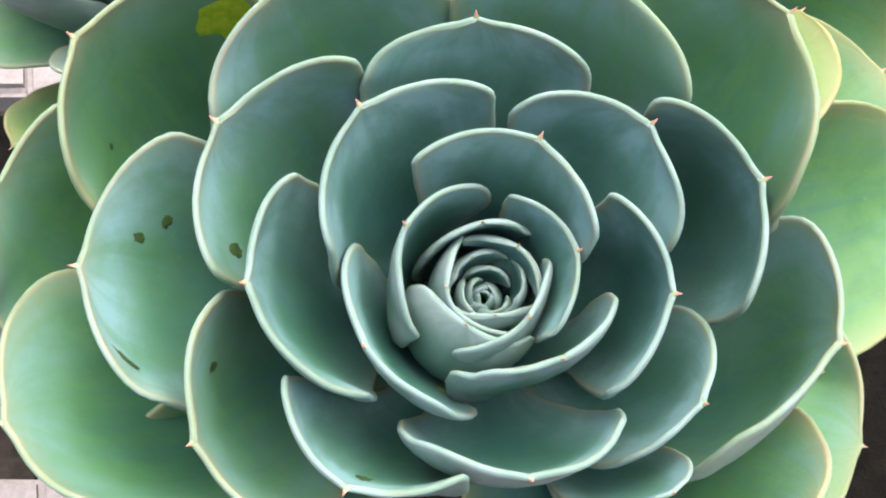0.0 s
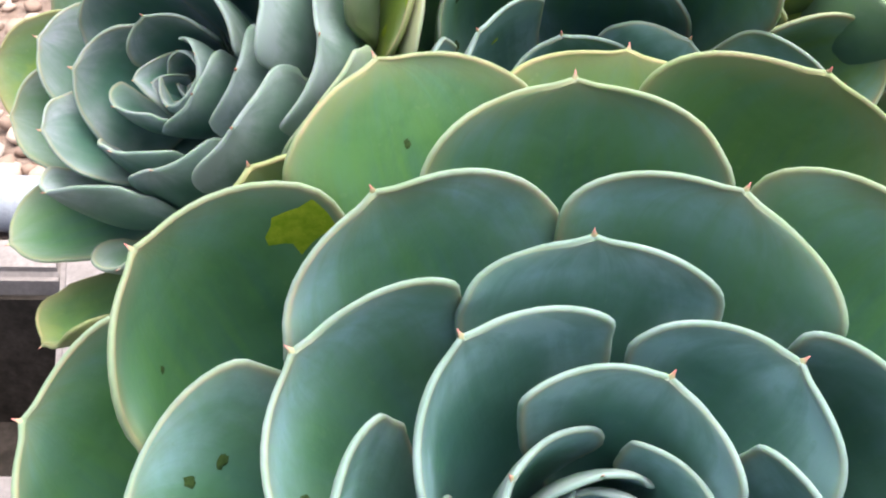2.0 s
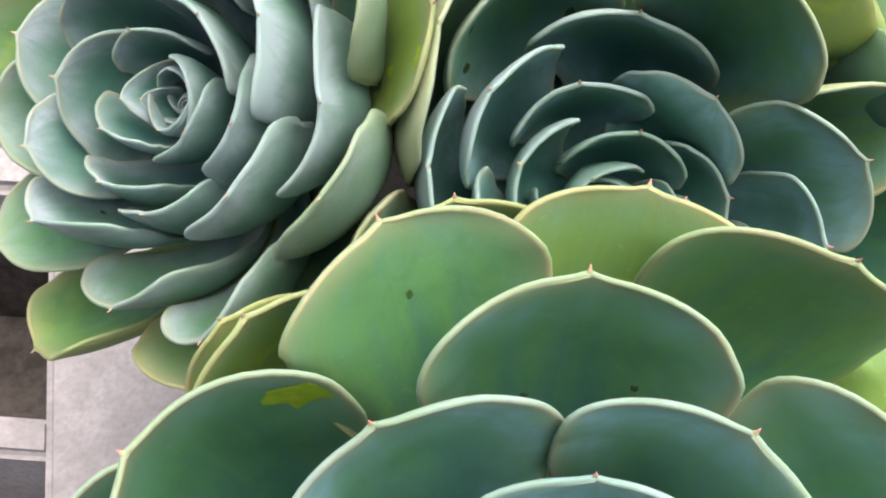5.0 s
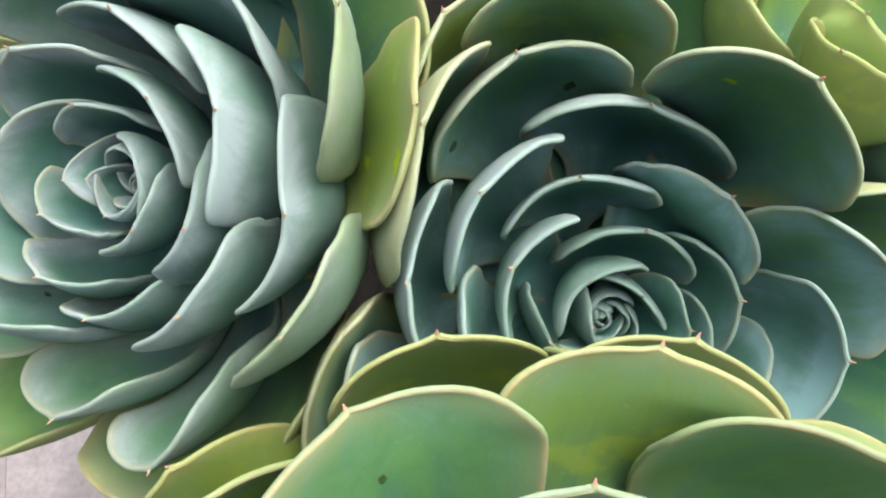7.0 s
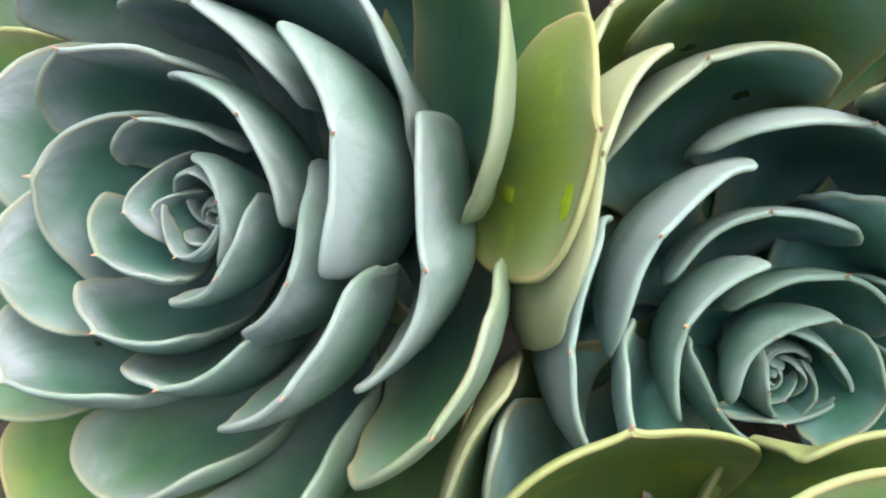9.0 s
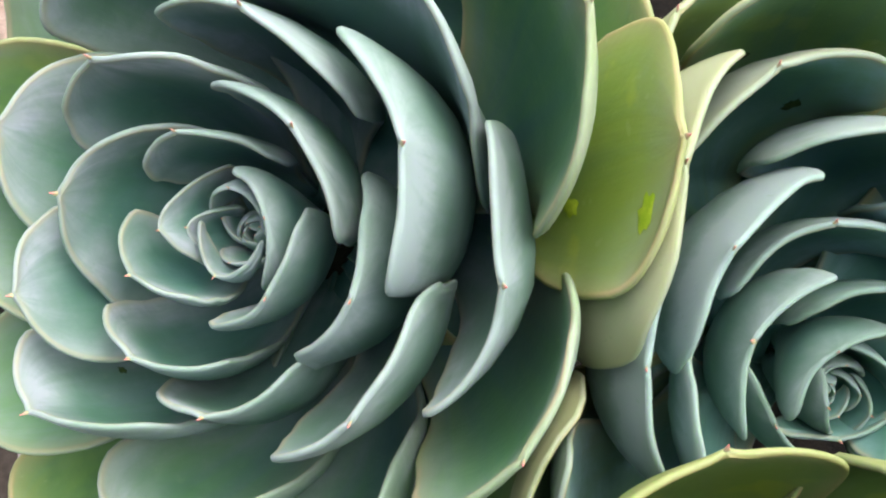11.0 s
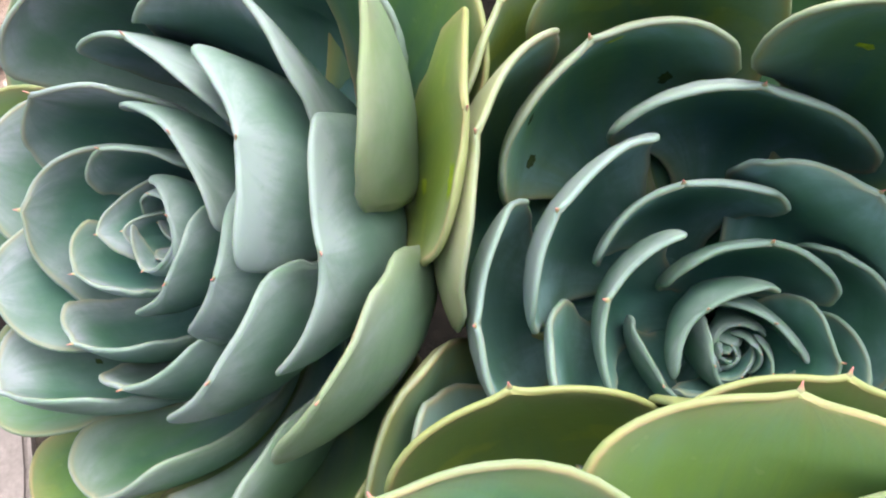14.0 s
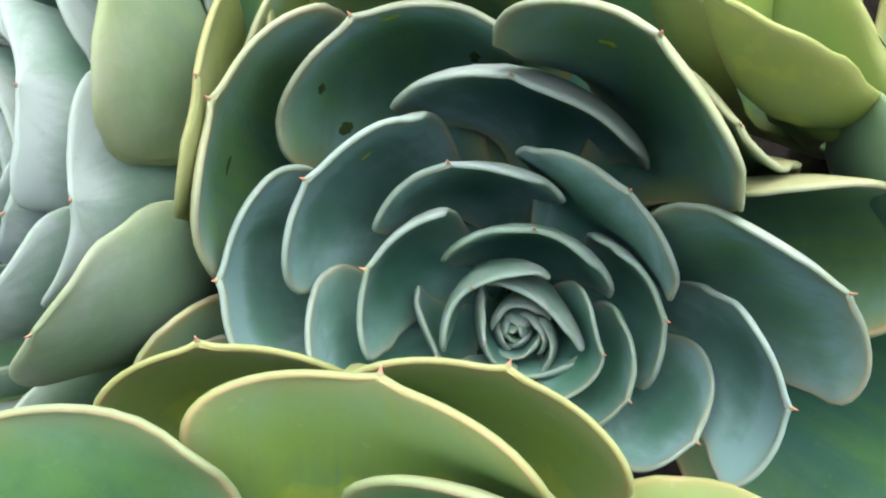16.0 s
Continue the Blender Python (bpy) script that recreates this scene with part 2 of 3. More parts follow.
def settle(plant, azimuth, top, along):
    """Bends a leaf down where it would cut through the leaves that lie over it."""
    m = to_world(plant, azimuth)
    turn, shift = m[:3, :3], m[:3, 3]
    rows, cols = top.shape[:2]
    q = top.reshape(-1, 3) @ turn.T + shift
    hold = np.clip((along - 0.3) / 0.2, 0, 1)[:, None, None]
    for sweep in range(3):
        push = np.zeros_like(q)
        for other, at, points, normals, thick in GROWN:
            if other is not plant or abs((at - azimuth + 180) % 360 - 180) > 80:
                continue
            d2 = (q * q).sum(1)[:, None] + (points * points).sum(1)[None] - 2 * q @ points.T
            j = d2.argmin(1)
            away = q - points[j]
            high = (away * normals[j]).sum(1)
            aside = np.sqrt(np.maximum((away * away).sum(1) - high * high, 0))
            clear = thick[j] * 1.25 + 0.0003
            amount = np.where((aside < 0.0035) & (high > -clear) & (high < 0.009), high + clear, 0)
            more = amount > np.linalg.norm(push, axis=1)
            push[more] = -(normals[j] * amount[:, None])[more]
        if not np.abs(push).any():
            break
        field = (push * np.minimum(1, 0.004 / (np.linalg.norm(push, axis=1, keepdims=True) + 1e-9))).reshape(rows, cols, 3)
        for _ in range(6):
            wide = np.pad(field, ((1, 1), (1, 1), (0, 0)), "edge")
            mean = (wide[:-2, 1:-1] + wide[2:, 1:-1] + wide[1:-1, :-2] + wide[1:-1, 2:]) / 4
            strong = np.linalg.norm(field, axis=2, keepdims=True) > np.linalg.norm(mean, axis=2, keepdims=True)
            field = np.where(strong, field, 0.97 * mean)
        q = q + (field * hold).reshape(-1, 3)
    return ((q - shift) @ turn).reshape(rows, cols, 3)


def leaf(plant, azimuth, radius, height, depth, twist, width, cup_left, cup_right, sag, belly, neck, age, loose=False, root=None, bud=False):
    """A fleshy leaf with a rounded pale rim and a blushed point; azimuth, twist in degrees, lengths in millimetres. Returns its upper face too."""
    rim_thick = min(0.0015, 0.0004 + width * 2.3e-5)
    top, along, u, w, n, length, tip = leaf_surface(radius, height, depth, twist, width - 1000 * rim_thick, cup_left, cup_right, sag, belly, neck, azimuth * 0.37, root)
    rows, cols = top.shape[:2]
    # the end runs out into a short flare at the point
    off = (top - tip) @ w
    top = top + u * (min(0.0011, width * 1.9e-5) * np.exp(-(off / (0.0009 + width * 3e-5)) ** 2) * np.clip((along - 0.90) / 0.1, 0, 1)[:, None] ** 2)[..., None]
    if not loose:
        top = settle(plant, azimuth, top, along)
    ds, dv = np.gradient(top, axis=0), np.gradient(top, axis=1)
    normal = np.cross(ds, dv)
    normal /= np.linalg.norm(normal, axis=2, keepdims=True) + 1e-12
    if (normal[rows // 2, cols // 2] @ n) < 0:
        normal = -normal
    for i in range(rows - 6, rows):
        ratio = np.linalg.norm(top[i, -1] - top[i, 0]) / (np.linalg.norm(top[-7, -1] - top[-7, 0]) + 1e-9)
        near = [np.interp(V_STEPS * min(ratio, 1), V_STEPS, normal[rows - 7, :, k]) for k in range(3)]
        normal[i] = unit_rows(np.stack(near, 1))
    full = 0.0012 + width * 4.2e-5
    V = V_STEPS[None, :]
    body = (1 - np.abs(V) ** 5) ** 0.7 * np.clip((1 - along[:, None]) * 3.2, 0, 1) ** 0.7 * (1 + 0.5 * (1 - along[:, None]))
    thick = rim_thick + (full - rim_thick) * body
    under = top - normal * thick[..., None]
    if not loose:
        m = to_world(plant, azimuth)
        GROWN.append((plant, azimuth, top.reshape(-1, 3) @ m[:3, :3].T + m[:3, 3], normal.reshape(-1, 3) @ m[:3, :3].T, thick.ravel()))
    # the rounded bead along both margins and the front
    out_l, out_r = (unit_rows(np.cross(np.gradient(top[:, j], axis=0), normal[:, j])) for j in (0, -1))
    belly_at = top[14, cols // 2]
    out_l *= np.where(((top[:, 0] - belly_at) * out_l).sum(1) < 0, -1, 1)[:, None]
    out_r *= np.where(((top[:, -1] - belly_at) * out_r).sum(1) < 0, -1, 1)[:, None]
    out_l[-1] = out_r[-1] = u

    def bead(edge, low, out):
        mid, half = (edge + low) / 2, (edge - low) / 2
        deep = np.linalg.norm(half, axis=1, keepdims=True)
        return [mid + half * math.cos(radians(a)) + out * deep * math.sin(radians(a)) for a in (45, 90, 135)]

    right, left = bead(top[:, -1], under[:, -1], out_r), bead(top[:, 0], under[:, 0], out_l)[::-1]
    loop = np.concatenate([top, np.stack(right, 1), under[:, ::-1], np.stack(left, 1)], 1)
    m = loop.shape[1]
    front = (top[-1].mean(0) + under[-1].mean(0)) / 2 + u * rim_thick * 0.4
    verts = np.vstack([loop.reshape(-1, 3), front[None], loop[0].mean(0)[None]])
    faces = [(i * m + j, i * m + (j + 1) % m, (i + 1) * m + (j + 1) % m, (i + 1) * m + j) for i in range(rows - 1) for j in range(m)]
    last, first = rows * m, rows * m + 1
    faces += [((rows - 1) * m + j, (rows - 1) * m + (j + 1) % m, last) for j in range(m)]
    faces += [((j + 1) % m, j, first) for j in range(m)]
    edge = np.vstack([top[4:, 0], top[::-1, -1][:-4]])
    gap = np.sqrt(((verts[:, None] - edge[None]) ** 2).sum(-1)).min(1)
    rim = np.clip(1 - gap / (0.0010 + 0.009 * width / 1000), 0, 1) * min(1.0, 0.3 + width / 36)
    margin = np.clip(1 - gap / (0.32 * width / 1000), 0, 1)
    side = np.tile([0.2, 0.5, 0.8], (rows, 1))
    below = np.concatenate([np.zeros((rows, cols)), side, np.ones((rows, cols)), side[:, ::-1]], 1)
    # bloom also stands in for light: raised on outer leaves, lowered on the outermost
    attributes = {"rim": rim, "margin": margin, "under": np.r_[below.ravel(), 0.5, 1], "root": np.r_[np.repeat(1 - along, m), 0, 1], "age": np.full(len(verts), age), "dust_and_light": np.full(len(verts), plant.dust_and_light * (1 + plant.paler * min(max((radius - 35) / 50, 0), 1) * min(max((125 - radius) / 20, 0), 1)) * min(max(1 - (radius - 100) / 40, 0.65), 1)), "grey": np.full(len(verts), plant.grey), "across": np.r_[np.tile(np.r_[V_STEPS, 1, 1, 1, V_STEPS[::-1], -1, -1, -1], rows) * 0.5 * width / 1000, 0, 0]}
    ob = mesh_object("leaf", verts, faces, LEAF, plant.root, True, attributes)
    ob.matrix_local = Matrix.Translation(plant.bud if bud else (0, 0, 0)) @ Matrix.Rotation(radians(azimuth), 4, "Z")
    if age >= 0.75:
        tagged(ob, "older yellowing leaf with a cream rim")
    point = new("leaf_tip", TIP_MESH)
    point.parent = ob
    size = min(0.72, 0.16 + width / 80)
    ahead = unit(front - (top[-7].mean(0) + under[-7].mean(0)) / 2)
    face = normal[-4, cols // 2]
    aside = unit(np.cross(face, ahead))
    m4 = Matrix([[*r] for r in np.c_[aside, np.cross(ahead, aside), ahead]]).to_4x4()
    point.matrix_local = Matrix.Translation(front) @ m4 @ Matrix.Diagonal((size, size, size, 1))
    return ob, top, normal, along, width / 2000 - rim_thick / 2, length


def unit_rows(a):
    return a / (np.linalg.norm(a, axis=1, keepdims=True) + 1e-12)


def tip_mesh():
    """The small flared point at a leaf's end, along +z."""
    rings = [(-0.9, 1.1, 0.12), (-0.3, 1.25, 0.26), (0.25, 1.0, 0.36), (0.8, 0.68, 0.36), (1.6, 0.38, 0.28), (2.7, 0.1, 0.1)]
    verts, along, k = [], [], 10
    for z, a, b in rings:
        for i in range(k):
            p = 2 * math.pi * i / k
            verts.append((a * math.cos(p) / 1000, (b * math.sin(p) + 0.05 * z * z) / 1000, z / 1000))
            along.append(max(z, 0) / 3.2)
    faces = [(i * k + j, i * k + (j + 1) % k, (i + 1) * k + (j + 1) % k, (i + 1) * k + j) for i in range(len(rings) - 1) for j in range(k)]
    faces.append(tuple((len(rings) - 1) * k + j for j in range(k)))
    me = bpy.data.meshes.new("leaf_tip")
    me.from_pydata(verts, [], faces)
    me.materials.append(TIP)
    me.polygons.foreach_set("use_smooth", [True] * len(me.polygons))
    me.attributes.new("along", "FLOAT", "POINT").data.foreach_set("value", along)
    return me


TIP_MESH = tip_mesh()
LEAVES = {}


def core(plant, count, start, high, size):
    """The tight bud of the youngest leaves, which lean together; lengths in millimetres."""
    for i in range(count):
        q = (i + 0.5) / count
        leaf(plant, start + 137.5 * i, size * (0.1 + 0.45 * q), high - 1.5 * q, 9 - high, 10 * math.sin(5 * i), 2.0 + size * (0.4 + 0.9 * q), 0.4, 0.4, -0.02, 0.45, 1.0, 0.0, loose=True, root=size * (0.3 + 0.7 * q), bud=True)


# ---- the setting ----
def slab(name, lo, hi, material, label, category, bevel=0.004, kind="structure"):
    bm = bmesh.new()
    bmesh.ops.create_cube(bm, size=1)
    for v in bm.verts:
        v.co = Vector([lo[i] + (v.co[i] + 0.5) * (hi[i] - lo[i]) for i in range(3)])
    bmesh.ops.bevel(bm, geom=bm.edges[:], offset=bevel, segments=2, affect="EDGES")
    ob = part(name, bm, material, None, label, False)
    return tagged(ob, "", category, "", kind)


def box_into(bm, lo, hi, bevel=0.004):
    made = bmesh.ops.create_cube(bm, size=1)["verts"]
    for v in made:
        v.co = Vector([lo[i] + (v.co[i] + 0.5) * (hi[i] - lo[i]) for i in range(3)])
    edges = list({e for v in made for e in v.link_edges})
    if bevel:
        bmesh.ops.bevel(bm, geom=edges, offset=bevel, segments=2, affect="EDGES")


def box_part(name, lo, hi, material, parent, bevel=0.004, label=""):
    bm = bmesh.new()
    box_into(bm, lo, hi, bevel)
    return part(name, bm, material, parent, label, False)


def ground_sheet():
    """Pale gravel ground that reaches the horizon; the planter stands sunk in it."""
    xs = [-40, -20, -10, -5, -2.5, -1.6, -1.01, -1.0, -0.5, -0.11, -0.09, 0, 0.5, 0.9, 0.91, 1.6, 3, 6, 12, 24, 40]
    ys = [-40, -20, -10, -5, -2.5, -1.2, -0.61, -0.6, -0.2, 0.2, 0.49, 0.5, 0.6, 0.7, 0.8, 0.9, 1.0, 1.2, 1.5, 2, 3, 6, 12, 24, 40]
    bm = bmesh.new()
    grid = [[bm.verts.new((x, y, (-0.22 if (-1.005 < x < 0.905 and -0.605 < y < 0.495) or (-0.1 < x < 0.905 and 0 < y < 1.25) else 0.045 + 0.006 * noise.noise(Vector((x, y, 0)) * 3)))) for x in xs] for y in ys]
    for lower, upper in zip(grid, grid[1:]):
        for i in range(len(xs) - 1):
            bm.faces.new((lower[i], lower[i + 1], upper[i + 1], upper[i]))
    ob = part("ground", bm, GRAVEL_BED, None, "pale pinkish gravel ground", True)
    return tagged(ob, "", "ground", "", "structure")


ground_sheet()


def pebble_field():
    """Loose pebbles on the ground behind the planter."""
    rng = random.Random(5)
    bm = bmesh.new()
    for i in range(1100):
        x, y = rng.uniform(-1.0, -0.12), 0.57 + 0.9 * rng.random() ** 1.6
        r = rng.uniform(0.004, 0.012)
        turn = Matrix.Rotation(rng.uniform(0, 6.28), 4, "Z") @ Matrix.Rotation(rng.uniform(-0.3, 0.3), 4, "X")
        place = Matrix.Translation((x, y, 0.047 + 0.35 * r)) @ turn @ Matrix.Diagonal((r * rng.uniform(0.9, 1.5), r, r * rng.uniform(0.5, 0.8), 1))
        made = bmesh.ops.create_icosphere(bm, subdivisions=1 if r < 0.007 else 2, radius=1, matrix=place)["verts"]
        for v in made:
            v.co += 0.3 * r * noise.noise_vector(v.co / r * 0.7)
    ob = part("pebbles", bm, STONES, None, "loose pinkish and cream pebbles on the ground")
    return tagged(ob, "", "pebbles", "", "stuff")


pebble_field()
WALL_TOP = 0.065


def edge_x(y):
    """The planter's inner edge, which runs slightly askew."""
    return -0.2195 - 0.30 * (y - 0.312)


def prism_part(name, outline, low, high, material, parent, bevel=0.004, label=""):
    """An upright slab over an outline in plan."""
    bm = bmesh.new()
    face = bm.faces.new([bm.verts.new((x, y, low)) for x, y in outline])
    up = bmesh.ops.extrude_face_region(bm, geom=[face])["geom"]
    bmesh.ops.translate(bm, vec=(0, 0, high - low), verts=[g for g in up if isinstance(g, bmesh.types.BMVert)])
    bmesh.ops.recalc_face_normals(bm, faces=bm.faces[:])
    if bevel:
        bmesh.ops.bevel(bm, geom=bm.edges[:], offset=bevel, segments=3, affect="EDGES")
    return part(name, bm, material, parent, label, False)


planter = tagged(new("concrete_planter"), "weathered pale concrete planter with open slots in its wall", "planter")
prism_part("rim", [(edge_x(0.0), 0.0), (-0.112, 0.0), (-0.130, 0.30), (-0.165, 0.40), (-0.185, 0.494), (edge_x(0.494), 0.494)], -0.22, WALL_TOP, CONCRETE, planter, 0.005)
for near, far, top in ((0.29, 0.312, 0.062), (0.06, 0.195, 0.062), (-0.1, -0.03, 0.062)):
    prism_part("crossbar", [(-0.8, near), (edge_x(near) + 0.004, near), (edge_x(far) + 0.004, far), (-0.8, far + 0.004)], -0.02, top, CONCRETE, planter, 0.004)
prism_part("kerb", [(-0.9, 0.450), (edge_x(0.457) + 0.004, 0.457), (edge_x(0.494) + 0.004, 0.494), (-0.9, 0.494)], -0.215, 0.062, CONCRETE, planter, 0.006)
# dark sheet and floor that carry the slots' shade in their colour
prism_part("kerb_face", [(-0.9, 0.445), (edge_x(0.452) + 0.003, 0.452), (edge_x(0.456) + 0.003, 0.456), (-0.9, 0.449)], -0.215, 0.045, SLOT_SHADE, planter, 0.0, "kerb side with shade put into its colour")
prism_part("pit_floor", [(-0.9, -0.15), (edge_x(-0.15), -0.15), (edge_x(0.45), 0.45), (-0.9, 0.45)], -0.215, -0.07, SLOT_SHADE, planter, 0.0, "slot bottom with shade put into its colour")

# added slab, placed where the dark slot bottom has to read bright
prism_part("added_slab", [(-0.9, 0.318), (-0.306, 0.318), (-0.336, 0.40), (-0.353, 0.438), (-0.9, 0.438)], -0.1, -0.058, CONCRETE, planter, 0.004, "pale slab added over the slot bottom")


def pipe():
    """A plastic pipe that lies on the ground along the planter."""
    bm, rings = bmesh.new(), []
    for i in range(25):
        q = i / 24
        c = Vector((-1.0 + 0.86 * q, 0.560 - 0.045 * q + 0.004 * math.sin(6 * q), 0.066))
        rings.append([bm.verts.new(c + Vector((0, 0.019 * math.cos(a), 0.019 * math.sin(a)))) for a in np.linspace(0, 2 * math.pi, 20, endpoint=False)])
    for a, b in zip(rings, rings[1:]):
        for j in range(20):
            bm.faces.new((a[j], a[(j + 1) % 20], b[(j + 1) % 20], b[j]))
    bm.faces.new(rings[0][::-1]), bm.faces.new(rings[-1])
    ob = part("garden_pipe", bm, PIPE, None, "blue-grey plastic pipe lying on the gravel")
    return tagged(ob, "", "pipe")


pipe()
for lo, hi in (((0.85, -0.2, -0.22), (0.9, 1.24, 0.065)), ((-0.09, 1.2, -0.22), (0.85, 1.24, 0.065)), ((-0.9, -0.2, -0.22), (0.85, -0.152, 0.065)), ((-0.95, -0.2, -0.22), (-0.902, 0.494, 0.065))):
    box_part("outer_wall", lo, hi, CONCRETE, planter, 0.005)
soil = slab("soil", (-0.19, -0.15, -0.215), (0.848, 1.198, 0.055), SOIL, "near-black potting soil in the planter", "soil")

# ---- the plants ----
ROSETTE_A = Rosette((0.0102, 0.1496, 0.2603), (0.091, -0.409, 0.908), (-2.6, -4.2), 1.35, 0.0, 0.0, "large blue-green succulent rosette with broad spoon leaves")
ROSETTE_B = Rosette((-0.1207, 0.3310, 0.2691), (-0.424, -0.566, 0.707), (1.0, -1.0), 1.05, 0.0, 1.0, "pale blue-grey succulent rosette with curled leaves")
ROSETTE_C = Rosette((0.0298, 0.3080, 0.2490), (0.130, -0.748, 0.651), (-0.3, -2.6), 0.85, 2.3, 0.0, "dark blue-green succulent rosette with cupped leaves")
ROSETTE_D = Rosette((0.1180, 0.3950, 0.2620), (0.301, 0.050, 0.952), (0.0, 0.0), 0.50, 0.0, 0.0, "yellow-green succulent rosette at the back of the clump")
core(ROSETTE_A, 6, 60, 14.0, 4.5)
core(ROSETTE_B, 7, 60, -3.5, 6.0)
core(ROSETTE_C, 7, 110, -7.5, 6.0)
LEAVES["a55"] = leaf(ROSETTE_A, 55.7, 11.7, 22.0, -8.0, 4, 24.8, 0.45, 0.73, 0.098, 0.77, 3.5, 0.00, loose=True, bud=True)
LEAVES["a56"] = leaf(ROSETTE_A, 18.0, 8.9, 18.0, -5.0, -16, 14.5, 0.28, 0.65, 0.052, 0.55, 2.1, 0.00, loose=True, bud=True)
LEAVES["a57"] = leaf(ROSETTE_A, 79.4, 6.0, 16.0, -4.0, 8, 12.1, 0.30, 0.53, 0.059, 0.55, 2.2, 0.00, loose=True, bud=True)
LEAVES["a58"] = leaf(ROSETTE_A, -42.7, 4.8, 15.0, -4.0, -15, 9.3, 0.47, 0.85, 0.010, 0.55, 1.5, 0.00, loose=True, bud=True)
LEAVES["a59"] = leaf(ROSETTE_A, 142.4, 3.6, 15.0, -4.0, 10, 7.6, 0.81, 0.42, 0.015, 0.55, 1.5, 0.00, loose=True, bud=True)
LEAVES["a50"] = leaf(ROSETTE_A, 115.2, 8.6, 19.0, -6.0, 9, 18.7, 0.42, 0.46, 0.047, 0.56, 2.0, 0.00, loose=True, bud=True)
LEAVES["a13"] = leaf(ROSETTE_A, 116.9, 10.4, 27.7, 30.0, -9, 32.5, 0.31, 0.48, 0.061, 0.56, 1.7, 0.00)
LEAVES["a53"] = leaf(ROSETTE_A, -74.8, 5.8, 20.0, -5.0, -8, 26.5, 0.21, 0.47, 0.045, 0.60, 2.0, 0.00, loose=True, bud=True)
LEAVES["a54"] = leaf(ROSETTE_A, -127.1, 5.3, 17.0, -5.0, -10, 16.1, 0.39, 0.63, 0.021, 0.55, 1.6, 0.00, loose=True, bud=True)
LEAVES["a15"] = leaf(ROSETTE_A, -66.7, 12.8, 27.2, 14.9, 30, 33.8, 0.33, 0.57, 0.054, 0.77, 2.4, 0.00, loose=True)
LEAVES["a16"] = leaf(ROSETTE_A, -157.8, 13.2, 24.9, 14.9, -23, 29.2, 1.30, 0.37, 0.070, 0.81, 2.6, 0.00, loose=True)
LEAVES["a12"] = leaf(ROSETTE_A, 8.9, 15.9, 31.8, 12.5, 2, 36.1, 0.55, 0.44, -0.019, 0.83, 1.0, 0.00)
LEAVES["a14"] = leaf(ROSETTE_A, -121.1, 15.4, 24.1, 21.0, -4, 35.1, 0.89, 0.52, 0.231, 0.69, 2.8, 0.00)
LEAVES["a11"] = leaf(ROSETTE_A, 160.4, 23.3, 29.5, 42.5, -8, 43.1, 0.61, 0.58, 0.065, 0.80, 2.3, 0.00)
LEAVES["a10"] = leaf(ROSETTE_A, -63.8, 24.6, 36.8, 27.4, -7, 44.3, 0.55, 0.26, 0.103, 0.73, 2.0, 0.00)
LEAVES["a3"] = leaf(ROSETTE_A, 76.0, 27.0, 38.3, 26.3, -21, 46.9, 0.73, 0.42, 0.008, 0.88, 1.4, 0.00)
LEAVES["a7"] = leaf(ROSETTE_A, -14.7, 35.3, 41.4, 30.0, 4, 47.4, 0.80, 0.37, 0.150, 0.85, 1.8, 0.00)
LEAVES["a9"] = leaf(ROSETTE_A, -146.9, 36.5, 34.0, 35.7, -4, 50.7, 0.47, 0.29, 0.079, 0.69, 2.2, 0.00)
LEAVES["a4"] = leaf(ROSETTE_A, 43.5, 44.1, 40.4, 28.0, -13, 49.4, 0.82, 0.18, 0.067, 0.79, 4.6, 0.00)
LEAVES["a2"] = leaf(ROSETTE_A, 136.6, 45.7, 41.3, 38.9, -7, 55.7, 0.73, 0.43, 0.048, 0.87, 1.4, 0.01)
LEAVES["a23"] = leaf(ROSETTE_A, -86.5, 47.3, 40.6, 31.3, -1, 52.6, 0.54, 0.48, 0.180, 0.74, 1.9, 0.03)
LEAVES["a24"] = leaf(ROSETTE_A, -36.3, 52.7, 33.0, 36.2, 5, 46.3, 0.29, 0.30, 0.147, 0.68, 2.4, 0.08)
LEAVES["a1"] = leaf(ROSETTE_A, 98.6, 53.4, 44.1, 33.1, -6, 55.3, 0.21, 0.33, 0.078, 0.83, 1.9, 0.10)
LEAVES["a8"] = leaf(ROSETTE_A, -170.9, 56.1, 42.3, 38.2, 2, 56.3, 0.62, 0.41, 0.109, 0.77, 3.2, 0.13)
LEAVES["a6"] = leaf(ROSETTE_A, 16.2, 56.7, 45.9, 39.8, -4, 54.8, 0.77, 0.47, 0.211, 0.88, 2.1, 0.16)
LEAVES["a45"] = leaf(ROSETTE_A, -57.3, 60.1, 40.7, 33.8, -3, 28.6, 0.20, 0.31, 0.215, 0.72, 2.5, 0.17)
LEAVES["a22"] = leaf(ROSETTE_A, -124.6, 60.1, 37.9, 35.3, 21, 47.1, 0.44, 0.86, 0.141, 0.88, 2.3, 0.17)
LEAVES["a28"] = leaf(ROSETTE_A, 70.8, 67.1, 47.7, 59.5, -24, 62.5, 0.63, 0.15, 0.063, 0.86, 2.7, 0.32)
LEAVES["a5"] = leaf(ROSETTE_A, 155.7, 71.5, 34.6, 35.3, -14, 61.8, 0.77, 0.52, 0.119, 0.87, 2.1, 0.28)
LEAVES["a25"] = leaf(ROSETTE_A, -14.2, 74.4, 38.7, 35.2, -32, 66.8, 1.02, 0.29, 0.294, 0.79, 3.0, 0.34)
LEAVES["a21"] = leaf(ROSETTE_A, -148.0, 77.1, 33.4, 37.9, -17, 59.0, 0.59, 0.35, 0.184, 0.76, 3.0, 0.36)
